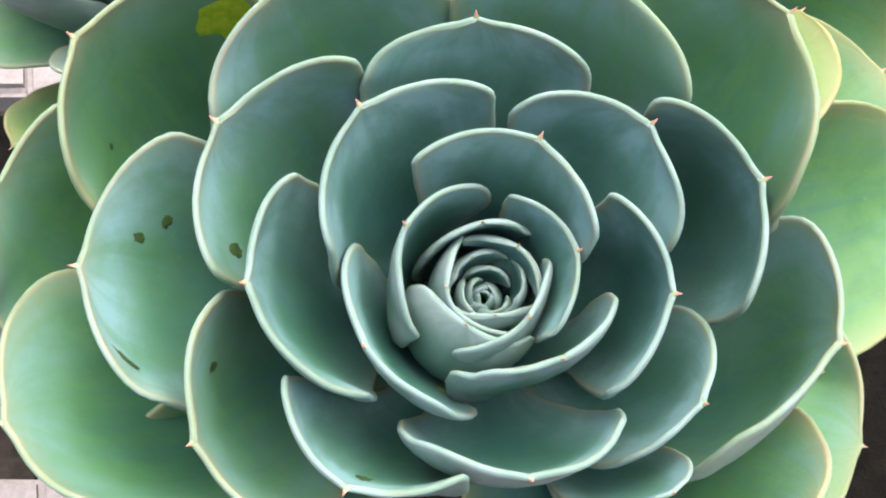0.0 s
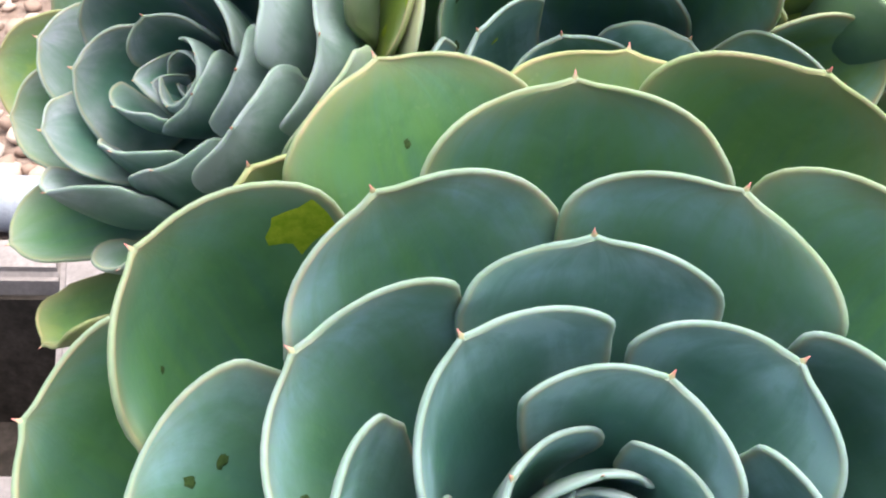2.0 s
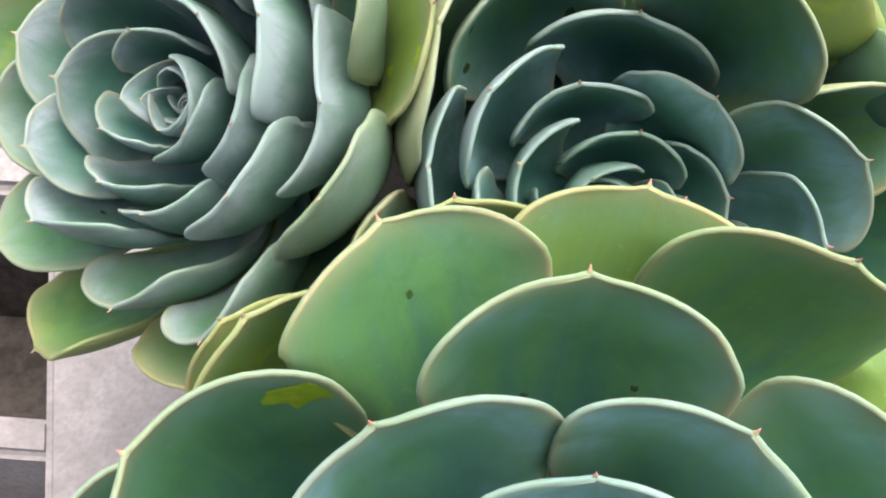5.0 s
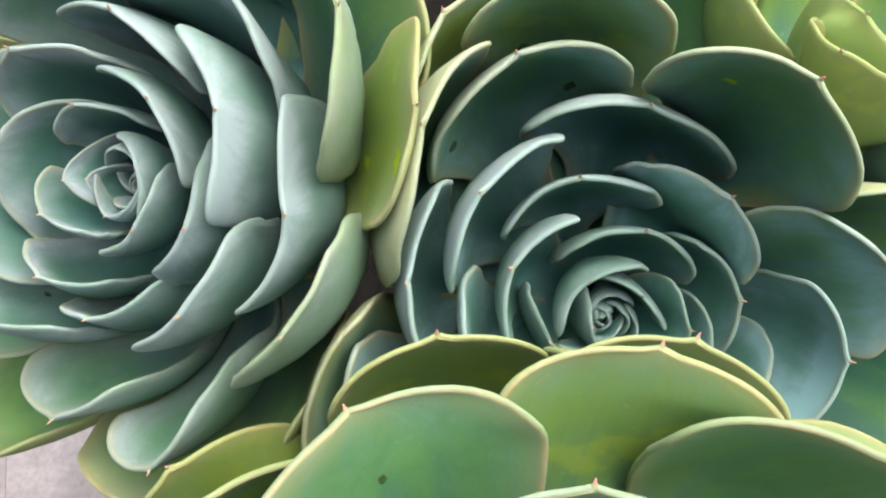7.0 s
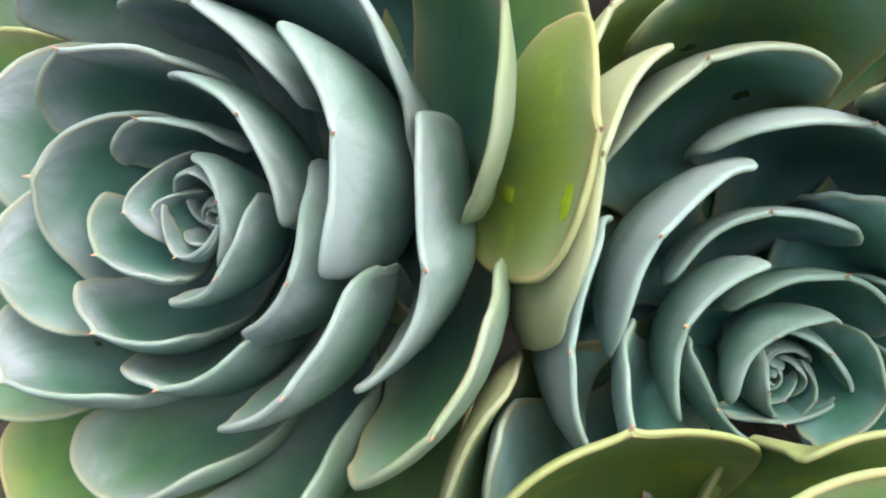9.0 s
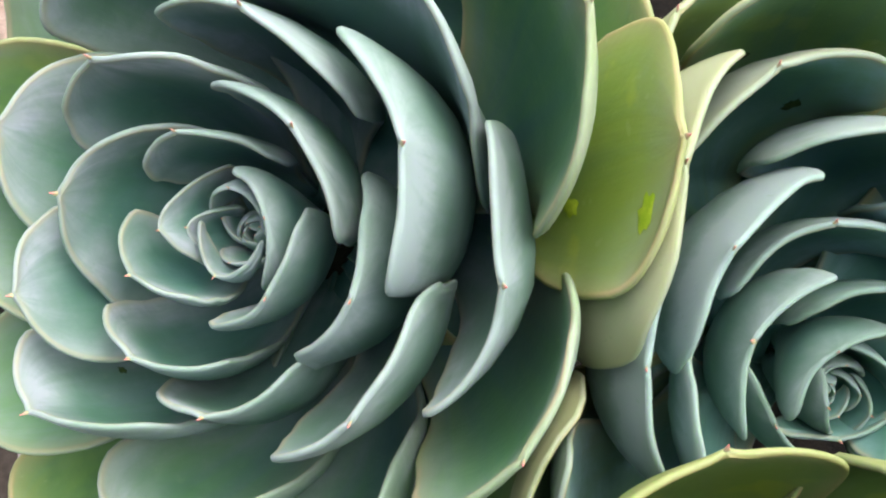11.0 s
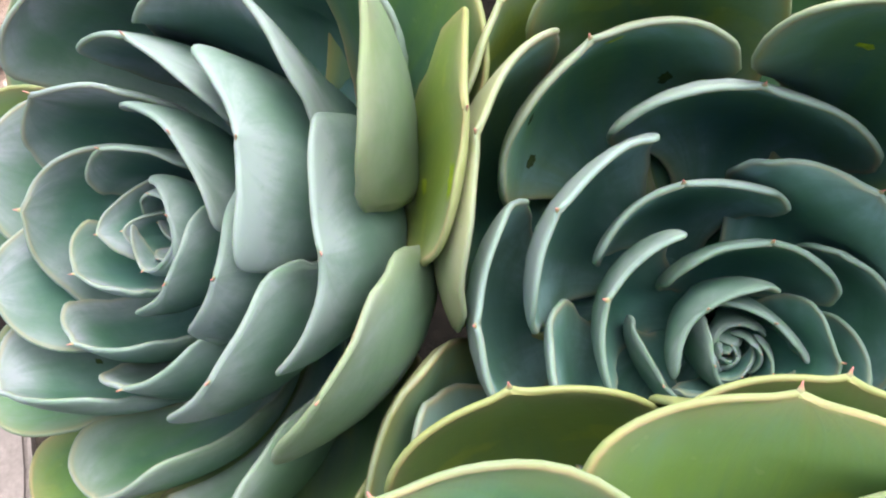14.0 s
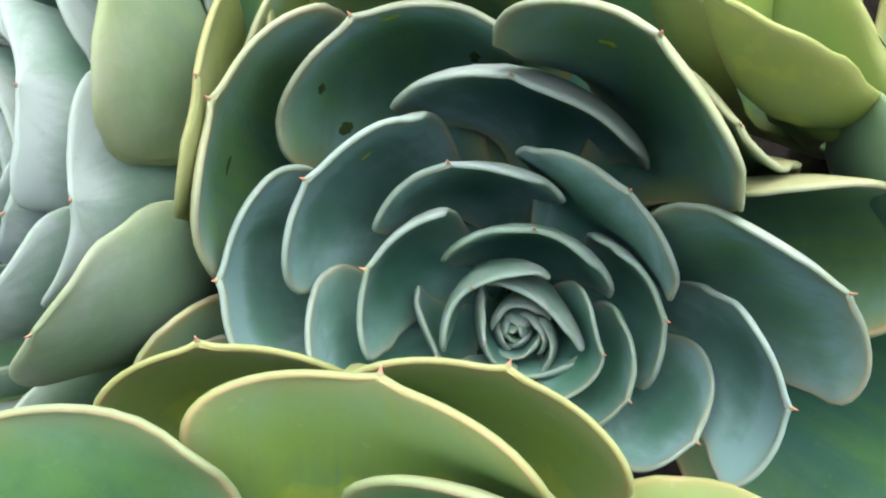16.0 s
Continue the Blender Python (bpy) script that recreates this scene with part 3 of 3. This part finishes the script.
LEAVES["a29"] = leaf(ROSETTE_A, 41.2, 82.9, 50.7, 45.9, -31, 74.2, 0.55, 0.26, 0.118, 0.79, 3.4, 0.42)
LEAVES["a27"] = leaf(ROSETTE_A, 130.9, 78.8, 44.6, 15.7, -14, 68.0, 0.37, 0.33, 0.197, 0.69, 2.7, 0.32)
LEAVES["a44"] = leaf(ROSETTE_A, -38.7, 86.2, 30.7, 37.6, -19, 58.4, 0.26, 0.34, 0.162, 0.67, 2.5, 0.46)
LEAVES["a30"] = leaf(ROSETTE_A, 95.5, 94.9, 38.8, 47.1, -3, 74.1, 0.52, 0.59, 0.159, 0.80, 3.0, 0.42)
LEAVES["a20"] = leaf(ROSETTE_A, -179.5, 96.2, 20.9, 45.8, 8, 68.1, 0.39, 0.70, 0.107, 0.83, 3.1, 0.26)
LEAVES["a26"] = leaf(ROSETTE_A, 152.8, 112.3, 29.9, 70.8, 12, 77.2, 0.64, 1.00, 0.213, 0.76, 2.0, 0.40)
LEAVES["a39"] = leaf(ROSETTE_A, -162.0, 115.4, 17.4, 42.8, 20, 85.4, 0.64, 0.25, 0.167, 0.76, 2.7, 0.34)
LEAVES["a32"] = leaf(ROSETTE_A, 63.7, 115.0, 36.0, 53.9, -2, 77.8, 0.49, -0.60, 0.260, 0.84, 5.0, 0.50)
LEAVES["a31"] = leaf(ROSETTE_A, 117.1, 117.4, 28.4, 69.5, 21, 69.5, -0.00, 0.51, 0.030, 0.81, 5.0, 0.48)
LEAVES["a36"] = leaf(ROSETTE_A, 134.5, 116.9, 10.4, 55.1, 8, 65.9, 0.26, 0.49, 0.299, 0.68, 2.7, 0.80)
LEAVES["a33"] = leaf(ROSETTE_A, 84.9, 123.6, 14.4, 60.0, -4, 65.7, 0.42, 0.10, 0.081, 0.88, 2.0, 0.72)
LEAVES["a35"] = leaf(ROSETTE_A, 105.0, 128.4, -15.7, 86.6, -5, 60.4, 0.56, 0.21, 0.294, 0.85, 2.4, 0.85)
LEAVES["a38"] = leaf(ROSETTE_A, 170.1, 125.3, 5.1, 52.2, 15, 67.3, 0.58, 0.66, 0.266, 0.85, 2.9, 0.36)
LEAVES["a42"] = leaf(ROSETTE_A, 18.7, 174.4, -62.6, 49.8, 26, 88.2, 0.39, 0.52, -0.005, 0.59, 2.4, 0.50)
LEAVES["a34"] = leaf(ROSETTE_A, 76.9, 132.1, -14.4, 74.2, 10, 64.3, 0.40, 0.55, 0.247, 0.88, 2.6, 0.75)
LEAVES["a37"] = leaf(ROSETTE_A, 136.6, 128.1, -31.2, 76.5, -7, 55.9, -0.03, -0.40, 0.225, 0.77, 2.5, 0.95)
LEAVES["a46"] = leaf(ROSETTE_A, 43.6, 141.3, -19.4, 63.3, -54, 80.0, 0.48, -0.22, -0.029, 0.75, 6.3, 0.75)
LEAVES["a41"] = leaf(ROSETTE_A, 32.8, 178.0, -55.6, 52.2, 1, 80.2, 0.61, 0.47, 0.099, 0.72, 2.9, 0.50)
LEAVES["c50"] = leaf(ROSETTE_C, 7.7, 7.2, -6.0, 17.0, 15, 13.0, 0.61, 0.54, 0.026, 0.55, 1.4, 0.00, loose=True, bud=True)
LEAVES["c16"] = leaf(ROSETTE_C, -168.7, 6.8, 2.1, 26.0, -0, 25.3, 0.58, 0.13, 0.065, 0.66, 2.2, 0.00, loose=True)
LEAVES["c53"] = leaf(ROSETTE_C, -59.9, 5.6, -7.0, 17.0, 8, 15.3, 0.34, 0.63, 0.023, 0.57, 4.3, 0.00, loose=True, bud=True)
LEAVES["c52"] = leaf(ROSETTE_C, 82.9, 8.9, -5.0, 17.0, 10, 17.0, 0.89, 0.51, 0.002, 0.70, 2.5, 0.00, loose=True, bud=True)
LEAVES["c51"] = leaf(ROSETTE_C, -20.0, 10.2, -4.0, 18.0, 11, 17.1, 0.58, 0.31, 0.044, 0.63, 2.2, 0.00, loose=True, bud=True)
LEAVES["c14"] = leaf(ROSETTE_C, 49.2, 11.1, 1.1, 17.4, 3, 30.6, 0.39, 0.17, 0.021, 0.83, 2.2, 0.00)
LEAVES["c54"] = leaf(ROSETTE_C, -80.0, 9.2, -3.0, 20.0, -12, 32.6, 0.37, 0.03, 0.041, 0.74, 2.0, 0.00, loose=True, bud=True)
LEAVES["c13"] = leaf(ROSETTE_C, 126.9, 17.3, 7.1, 20.6, -3, 35.0, 0.68, 0.38, 0.074, 0.78, 3.4, 0.00)
LEAVES["c12"] = leaf(ROSETTE_C, -161.2, 19.6, 1.3, 29.4, 17, 35.8, 0.33, 0.23, 0.195, 0.78, 2.9, 0.00)
LEAVES["c15"] = leaf(ROSETTE_C, -0.2, 21.9, 6.4, 28.9, 24, 28.9, -0.14, 1.30, 0.044, 0.78, 1.0, 0.00)
LEAVES["c4"] = leaf(ROSETTE_C, 83.9, 29.9, 8.2, 33.4, 5, 45.6, 0.40, 0.58, 0.086, 0.65, 1.1, 0.00)
LEAVES["c18"] = leaf(ROSETTE_C, -21.0, 31.4, 6.1, 30.8, 4, 35.6, 0.40, 0.37, 0.107, 0.68, 2.4, 0.00)
LEAVES["c5"] = leaf(ROSETTE_C, 16.3, 37.2, 7.8, 36.6, -2, 43.6, 0.49, 0.35, 0.143, 0.67, 3.0, 0.00)
LEAVES["c9"] = leaf(ROSETTE_C, 152.5, 39.9, 14.0, 30.5, 6, 43.7, 0.56, 0.51, 0.178, 0.88, 1.5, 0.00)
LEAVES["c11"] = leaf(ROSETTE_C, -157.4, 46.4, 23.0, 32.4, 6, 66.5, 0.36, 0.30, 0.154, 0.73, 3.8, 0.02)
LEAVES["c3"] = leaf(ROSETTE_C, 112.1, 47.6, 8.1, 51.6, -12, 50.0, 0.55, 0.40, 0.104, 0.81, 3.3, 0.10)
LEAVES["c6"] = leaf(ROSETTE_C, 61.3, 48.8, 16.6, 43.2, -8, 50.9, 0.02, 0.22, -0.010, 0.76, 3.3, 0.12)
LEAVES["c19"] = leaf(ROSETTE_C, -21.0, 49.5, 12.0, 35.0, -10, 37.4, 0.25, 0.36, 0.165, 0.76, 3.4, 0.05)
LEAVES["c7"] = leaf(ROSETTE_C, 139.7, 63.3, 22.6, 46.3, 5, 56.0, 0.56, 0.32, 0.190, 0.78, 1.9, 0.10)
LEAVES["c20"] = leaf(ROSETTE_C, -1.0, 62.7, 25.6, 51.7, 20, 47.5, 0.25, 0.65, 0.105, 0.88, 4.9, 0.10)
LEAVES["c2"] = leaf(ROSETTE_C, 93.6, 66.7, 18.0, 54.4, -20, 65.9, 0.62, 0.37, 0.227, 0.73, 4.0, 0.30)
LEAVES["c10"] = leaf(ROSETTE_C, 164.9, 68.8, 29.8, 46.6, 24, 58.9, 0.42, 0.54, 0.242, 0.77, 2.8, 0.12)
LEAVES["c33"] = leaf(ROSETTE_C, -131.7, 83.0, 27.4, 41.5, 7, 116.8, 0.46, 0.56, 0.133, 0.78, 3.8, 0.35)
LEAVES["c8"] = leaf(ROSETTE_C, 117.9, 87.2, 14.2, 43.4, 11, 69.2, 0.48, 0.85, 0.287, 0.70, 5.0, 0.44)
LEAVES["c21"] = leaf(ROSETTE_C, 20.9, 75.3, 28.4, 54.6, 29, 66.7, 0.17, 0.28, 0.023, 0.84, 4.4, 0.36)
LEAVES["c1"] = leaf(ROSETTE_C, 73.5, 81.8, 52.5, 49.6, -34, 64.1, 0.79, 0.22, 0.168, 0.76, 4.7, 0.52)
LEAVES["c22"] = leaf(ROSETTE_C, 138.2, 89.0, 33.1, 51.9, 33, 73.5, 0.40, 0.54, 0.286, 0.76, 2.4, 0.54)
LEAVES["c29"] = leaf(ROSETTE_C, 108.0, 103.6, 22.0, 53.5, -21, 61.2, 0.51, 0.20, 0.193, 0.75, 2.6, 0.65)
LEAVES["c30"] = leaf(ROSETTE_C, 124.7, 105.1, 4.7, 60.6, 28, 62.6, 0.46, 0.57, 0.214, 0.76, 2.7, 0.85)
LEAVES["c32"] = leaf(ROSETTE_C, -141.2, 102.0, 27.8, 46.2, -6, 120.0, 0.45, 0.53, 0.126, 0.71, 2.7, 0.65)
LEAVES["c24"] = leaf(ROSETTE_C, 25.9, 97.3, 27.1, 38.4, -1, 53.3, 1.25, 0.68, 0.171, 0.64, 3.6, 0.62)
LEAVES["c26"] = leaf(ROSETTE_C, 54.4, 74.9, 27.6, 50.4, -22, 42.6, 0.19, -0.38, 0.223, 0.81, 3.0, 0.62)
LEAVES["c25"] = leaf(ROSETTE_C, -13.6, 138.9, 22.9, 55.0, 0, 109.8, 0.59, 0.47, 0.109, 0.66, 3.0, 0.45)
LEAVES["bi1"] = leaf(ROSETTE_B, 162.0, 7.8, -4.2, 13.6, 24, 12.5, 0.65, 0.12, 0.026, 0.63, 2.0, 0.00, loose=True, bud=True)
LEAVES["b50"] = leaf(ROSETTE_B, -179.8, 10.5, 5.3, 17.0, -13, 14.4, 0.81, 0.67, -0.017, 0.55, 2.0, 0.00, loose=True, bud=True)
LEAVES["b54"] = leaf(ROSETTE_B, -96.7, 6.9, 1.7, 20.1, -4, 16.9, 0.50, 0.10, 0.002, 0.58, 1.6, 0.00, loose=True, bud=True)
LEAVES["b51"] = leaf(ROSETTE_B, 87.4, 9.5, 6.0, 17.2, 0, 19.0, 0.76, 0.92, 0.072, 0.72, 2.7, 0.00, loose=True, bud=True)
LEAVES["b52"] = leaf(ROSETTE_B, -100.4, 9.8, 5.9, 4.7, -8, 20.5, 1.16, 0.88, 0.021, 0.88, 2.6, 0.00, loose=True, bud=True)
LEAVES["b2"] = leaf(ROSETTE_B, -173.0, 12.7, 11.1, 27.7, 38, 20.2, -0.60, 1.30, -0.050, 0.59, 2.4, 0.00, loose=True)
LEAVES["b53"] = leaf(ROSETTE_B, 12.0, 14.5, 11.6, 17.2, 11, 29.2, 0.48, 0.63, 0.050, 0.74, 2.4, 0.00, loose=True)
LEAVES["b3"] = leaf(ROSETTE_B, -144.9, 20.3, 14.8, 23.0, 24, 32.7, 0.38, 0.50, 0.131, 0.72, 1.9, 0.00)
LEAVES["b1"] = leaf(ROSETTE_B, 111.6, 21.1, 14.1, 36.7, -11, 35.7, 0.36, 0.35, 0.050, 0.71, 3.1, 0.00)
LEAVES["b4"] = leaf(ROSETTE_B, -35.2, 22.4, 16.1, 27.0, 10, 35.7, 0.25, 0.77, 0.102, 0.74, 1.6, 0.00)
LEAVES["b9"] = leaf(ROSETTE_B, -113.2, 31.9, 18.4, 42.0, -6, 39.2, 0.80, 0.17, 0.249, 0.74, 1.3, 0.00)
LEAVES["b7"] = leaf(ROSETTE_B, 42.1, 32.8, 20.3, 36.2, 1, 46.5, 0.48, 0.37, 0.102, 0.81, 2.6, 0.00)
LEAVES["b5"] = leaf(ROSETTE_B, 173.4, 36.4, 17.3, 41.3, -12, 46.4, 0.37, 0.50, 0.086, 0.65, 2.1, 0.00)
LEAVES["b10"] = leaf(ROSETTE_B, -78.2, 39.6, 20.2, 54.9, -17, 41.7, 1.00, 0.17, 0.230, 0.74, 2.0, 0.00)
LEAVES["b6"] = leaf(ROSETTE_B, -14.3, 42.5, 22.6, 47.3, -7, 47.7, 0.81, 0.74, 0.191, 0.61, 3.2, 0.00)
LEAVES["b14"] = leaf(ROSETTE_B, 126.1, 41.7, 22.7, 41.7, -31, 48.7, 0.63, 0.04, 0.093, 0.70, 2.4, 0.00)
LEAVES["b26"] = leaf(ROSETTE_B, 74.3, 46.8, 23.5, 43.7, -9, 55.4, 0.48, 0.31, 0.175, 0.80, 3.4, 0.02)
LEAVES["b16"] = leaf(ROSETTE_B, -156.3, 47.6, 21.9, 44.9, -3, 42.5, 0.18, 0.08, 0.118, 0.69, 2.4, 0.03)
LEAVES["b17"] = leaf(ROSETTE_B, -127.9, 54.9, 25.5, 42.4, 30, 51.1, 0.43, 0.71, 0.275, 0.76, 2.8, 0.11)
LEAVES["b8"] = leaf(ROSETTE_B, 21.2, 55.0, 26.2, 44.1, -12, 55.1, 0.61, 0.36, 0.241, 0.88, 1.8, 0.11)
LEAVES["b11"] = leaf(ROSETTE_B, -34.8, 56.3, 28.9, 48.2, -2, 52.0, 0.42, 0.50, 0.186, 0.75, 2.6, 0.12)
LEAVES["b15"] = leaf(ROSETTE_B, 160.8, 58.7, 17.9, 51.2, 10, 51.8, 0.33, 0.33, 0.098, 0.67, 2.4, 0.15)
LEAVES["b23"] = leaf(ROSETTE_B, -174.6, 73.3, 12.2, 45.3, 2, 52.0, 0.53, 0.46, 0.167, 0.70, 2.5, 0.31)
LEAVES["b27"] = leaf(ROSETTE_B, 47.3, 71.0, 23.1, 42.6, 8, 65.3, 0.68, 0.43, 0.099, 0.60, 2.1, 0.12)
LEAVES["b18"] = leaf(ROSETTE_B, -94.4, 70.1, 17.5, 49.6, 22, 56.5, 0.39, 0.73, 0.245, 0.78, 3.5, 0.28)
LEAVES["b12"] = leaf(ROSETTE_B, -3.5, 71.9, 22.7, 49.3, 16, 58.2, 0.09, 0.82, 0.222, 0.86, 2.0, 0.12)
LEAVES["b25"] = leaf(ROSETTE_B, 166.8, 99.4, 4.0, 46.2, -6, 56.3, 0.34, 0.38, 0.120, 0.67, 2.5, 0.62)
LEAVES["b19"] = leaf(ROSETTE_B, -65.1, 83.4, 22.4, 56.2, 8, 46.7, 0.71, 0.81, 0.207, 0.75, 3.6, 0.25)
LEAVES["b13"] = leaf(ROSETTE_B, -21.1, 87.8, 35.4, 75.2, -11, 55.0, 0.36, 0.39, 0.148, 0.76, 1.0, 0.38)
LEAVES["b22"] = leaf(ROSETTE_B, -143.4, 91.9, 5.8, 45.9, 8, 47.8, 0.35, 0.47, 0.128, 0.67, 2.4, 0.35)
LEAVES["b31"] = leaf(ROSETTE_B, 107.9, 65.6, 23.8, 42.2, -3, 63.1, 0.53, 0.50, 0.228, 0.79, 3.5, 0.20)
LEAVES["b28"] = leaf(ROSETTE_B, 28.8, 95.9, 25.5, 53.3, -10, 68.0, 0.42, 0.47, 0.132, 0.78, 4.0, 0.45)
LEAVES["b32"] = leaf(ROSETTE_B, 126.6, 96.7, 2.2, 46.5, -12, 95.9, 0.34, 0.33, 0.114, 0.64, 2.4, 0.30)
LEAVES["b29"] = leaf(ROSETTE_B, 14.0, 103.6, 12.8, 88.0, -5, 57.0, -0.24, 0.22, -0.015, 0.86, 5.0, 0.88, loose=True)
LEAVES["b20"] = leaf(ROSETTE_B, -124.5, 111.4, -4.7, 50.1, 31, 61.9, 0.50, 0.54, 0.218, 0.82, 2.8, 0.60)
LEAVES["b21"] = leaf(ROSETTE_B, -64.8, 98.6, 5.5, 54.5, 4, 102.7, 0.44, 0.53, 0.189, 0.69, 3.0, 0.60)
LEAVES["d1"] = leaf(ROSETTE_D, -138.3, 88.8, 53.7, -14.4, 25, 39.8, 0.53, 1.28, 0.215, 0.59, 2.6, 0.90)
LEAVES["d2"] = leaf(ROSETTE_D, -90.9, 85.1, 37.2, 18.9, -3, 57.0, 0.50, 0.86, 0.083, 0.63, 2.1, 0.35, loose=True)


def stem(plant, low, thickness):
    """The short woody stem under a rosette, down to the soil."""
    top = Vector((0, 0, -0.040))
    foot = plant.root.matrix_world.inverted() @ Vector((*(plant.centre[:2] - plant.axis[:2] * 0.05), low))
    bm, rings = bmesh.new(), []
    for i in range(7):
        q = i / 6
        c = top.lerp(foot, q) + Vector((0.004 * math.sin(7 * q), 0.003 * math.cos(9 * q), 0))
        r = thickness * (1 + 0.12 * math.sin(23 * q))
        rings.append([bm.verts.new(c + Vector((r * math.cos(a), r * math.sin(a), 0))) for a in np.linspace(0, 2 * math.pi, 12, endpoint=False)])
    for a, b in zip(rings, rings[1:]):
        for j in range(12):
            bm.faces.new((a[j], a[(j + 1) % 12], b[(j + 1) % 12], b[j]))
    part("stem", bm, STEM, plant.root, "short brown woody stem")


for plant in (ROSETTE_A, ROSETTE_B, ROSETTE_C, ROSETTE_D):
    stem(plant, 0.03, 0.010)
for turn, reach, high, wide in ((-172, 84, 40, 64), (-150, 50, 46, 48), (-30, 60, 36, 54), (60, 56, 34, 52), (130, 60, 30, 54)):
    leaf(ROSETTE_D, turn, reach, high, 24, 0, wide, 0.5, 0.5, 0.14, 0.72, 2.2, 0.75)
for plant, turn, reach, high, wide, age in ((ROSETTE_A, -38, 116, -40, 74, 0.4), (ROSETTE_A, -16, 126, -46, 78, 0.42), (ROSETTE_A, -66, 112, -40, 74, 0.4), (ROSETTE_A, -140, 104, 4, 66, 0.4), (ROSETTE_B, 38, 104, -14, 66, 0.6), (ROSETTE_B, 62, 84, 0, 66, 0.15)):
    leaf(plant, turn, reach, high, 40, 0, wide, 0.3, 0.3, 0.12, 0.75, 2.4, age)
leaf(ROSETTE_C, 84, 116, -20, 66, 0, 58, 0.3, 0.3, 0.12, 0.75, 3.5, 0.45)


def blemish(host, along, across, long_mm, wide_mm, seed, material, name):
    """A scar or a rubbed patch that follows the upper face of a leaf."""
    ob, top, normal, steps, half, length = host
    rng = random.Random(seed)
    wob = [rng.uniform(0.65, 1.2) for _ in range(16)]
    verts, faces = [], []

    def at(a, v, lift):
        i, j = np.interp(a, steps, np.arange(len(steps))), np.interp(v, V_STEPS, np.arange(len(V_STEPS)))
        i0, j0 = min(int(i), len(steps) - 2), min(int(j), len(V_STEPS) - 2)
        fi, fj = i - i0, j - j0
        blend = lambda g: (g[i0, j0] * (1 - fi) + g[i0 + 1, j0] * fi) * (1 - fj) + (g[i0, j0 + 1] * (1 - fi) + g[i0 + 1, j0 + 1] * fi) * fj
        return blend(top) + blend(normal) * lift

    verts.append(at(along, across, 0.00022))
    for ring in (0.33, 0.66, 1.0):
        for k in range(16):
            a = 2 * math.pi * k / 16
            r = ring * wob[k]
            da, dv = r * long_mm / 2000 * math.cos(a) / length, r * wide_mm / 2000 * math.sin(a) / half
            verts.append(at(min(along + da, 0.985), max(-0.97, min(0.97, across + dv)), 0.00022 if ring < 1 else 0.00006))
    for k in range(16):
        n = (k + 1) % 16
        faces.append((0, 1 + k, 1 + n))
        for g in (0, 16):
            faces.append((1 + g + k, 17 + g + k, 17 + g + n, 1 + g + n))
    return tagged(mesh_object(name, verts, faces, material, ob), "small dark green scar" if name == "scar" else "bare yellow-green patch")


blemish(LEAVES["a26"], 0.832, -0.860, 15.0, 13.0, 3, RUBBED, "rubbed_patch")
blemish(LEAVES["a20"], 0.879, -0.335, 3.4, 3.2, 4, SCAR, "scar")
blemish(LEAVES["a20"], 0.817, -0.492, 2.8, 3.2, 5, SCAR, "scar")
blemish(LEAVES["a5"], 0.808, 0.765, 5.0, 3.6, 6, SCAR, "scar")
blemish(LEAVES["a21"], 0.850, -0.492, 5.5, 2.6, 7, SCAR, "scar")
blemish(LEAVES["a20"], 0.920, 0.768, 7.0, 2.5, 8, SCAR, "scar")
blemish(LEAVES["a22"], 0.880, 0.000, 6.0, 4.0, 9, SCAR, "scar")
blemish(LEAVES["a27"], 0.771, 0.555, 6.0, 4.5, 10, SCAR, "scar")
blemish(LEAVES["a30"], 0.622, 0.242, 5.0, 3.0, 11, SCAR, "scar")
blemish(LEAVES["a31"], 0.861, -0.081, 2.5, 2.5, 12, SCAR, "scar")
blemish(LEAVES["b11"], 0.518, -0.404, 4.0, 2.5, 13, SCAR, "scar")
blemish(LEAVES["c8"], 0.645, -0.660, 5.5, 3.0, 15, SCAR, "scar")
blemish(LEAVES["c8"], 0.610, 0.618, 5.5, 5.0, 16, SCAR, "scar")
blemish(LEAVES["c8"], 0.820, 0.534, 4.0, 2.6, 17, SCAR, "scar")
blemish(LEAVES["c8"], 0.935, -0.323, 2.5, 8.0, 18, RUBBED, "rubbed_patch")
blemish(LEAVES["c22"], 0.816, 0.243, 2.0, 6.0, 19, SCAR, "scar")
blemish(LEAVES["b12"], 0.577, 0.606, 3.0, 2.0, 20, SCAR, "scar")
blemish(LEAVES["b29"], 0.741, -0.323, 7.0, 5.0, 21, RUBBED, "rubbed_patch")
blemish(LEAVES["c29"], 0.682, 0.485, 3.0, 4.5, 22, SCAR, "scar")
blemish(LEAVES["c7"], 0.786, -0.323, 1.5, 4.0, 23, RUBBED, "rubbed_patch")
blemish(LEAVES["b10"], 0.876, -0.040, 5.0, 4.0, 24, SCAR, "scar")
blemish(LEAVES["b29"], 0.935, -0.525, 5.0, 9.0, 25, RUBBED, "rubbed_patch")
blemish(LEAVES["a26"], 0.831, 0.283, 2.0, 2.0, 26, SCAR, "scar")
blemish(LEAVES["b17"], 0.682, -0.566, 2.0, 2.0, 27, SCAR, "scar")
blemish(LEAVES["c1"], 0.786, 0.445, 3.0, 5.0, 28, RUBBED, "rubbed_patch")
blemish(LEAVES["c1"], 0.518, 0.606, 2.5, 2.0, 29, SCAR, "scar")
blemish(LEAVES["a9"], 0.503, 0.727, 3.0, 3.0, 30, RUBBED, "rubbed_patch")
blemish(LEAVES["a30"], 0.697, -0.525, 2.6, 2.2, 31, SCAR, "scar")
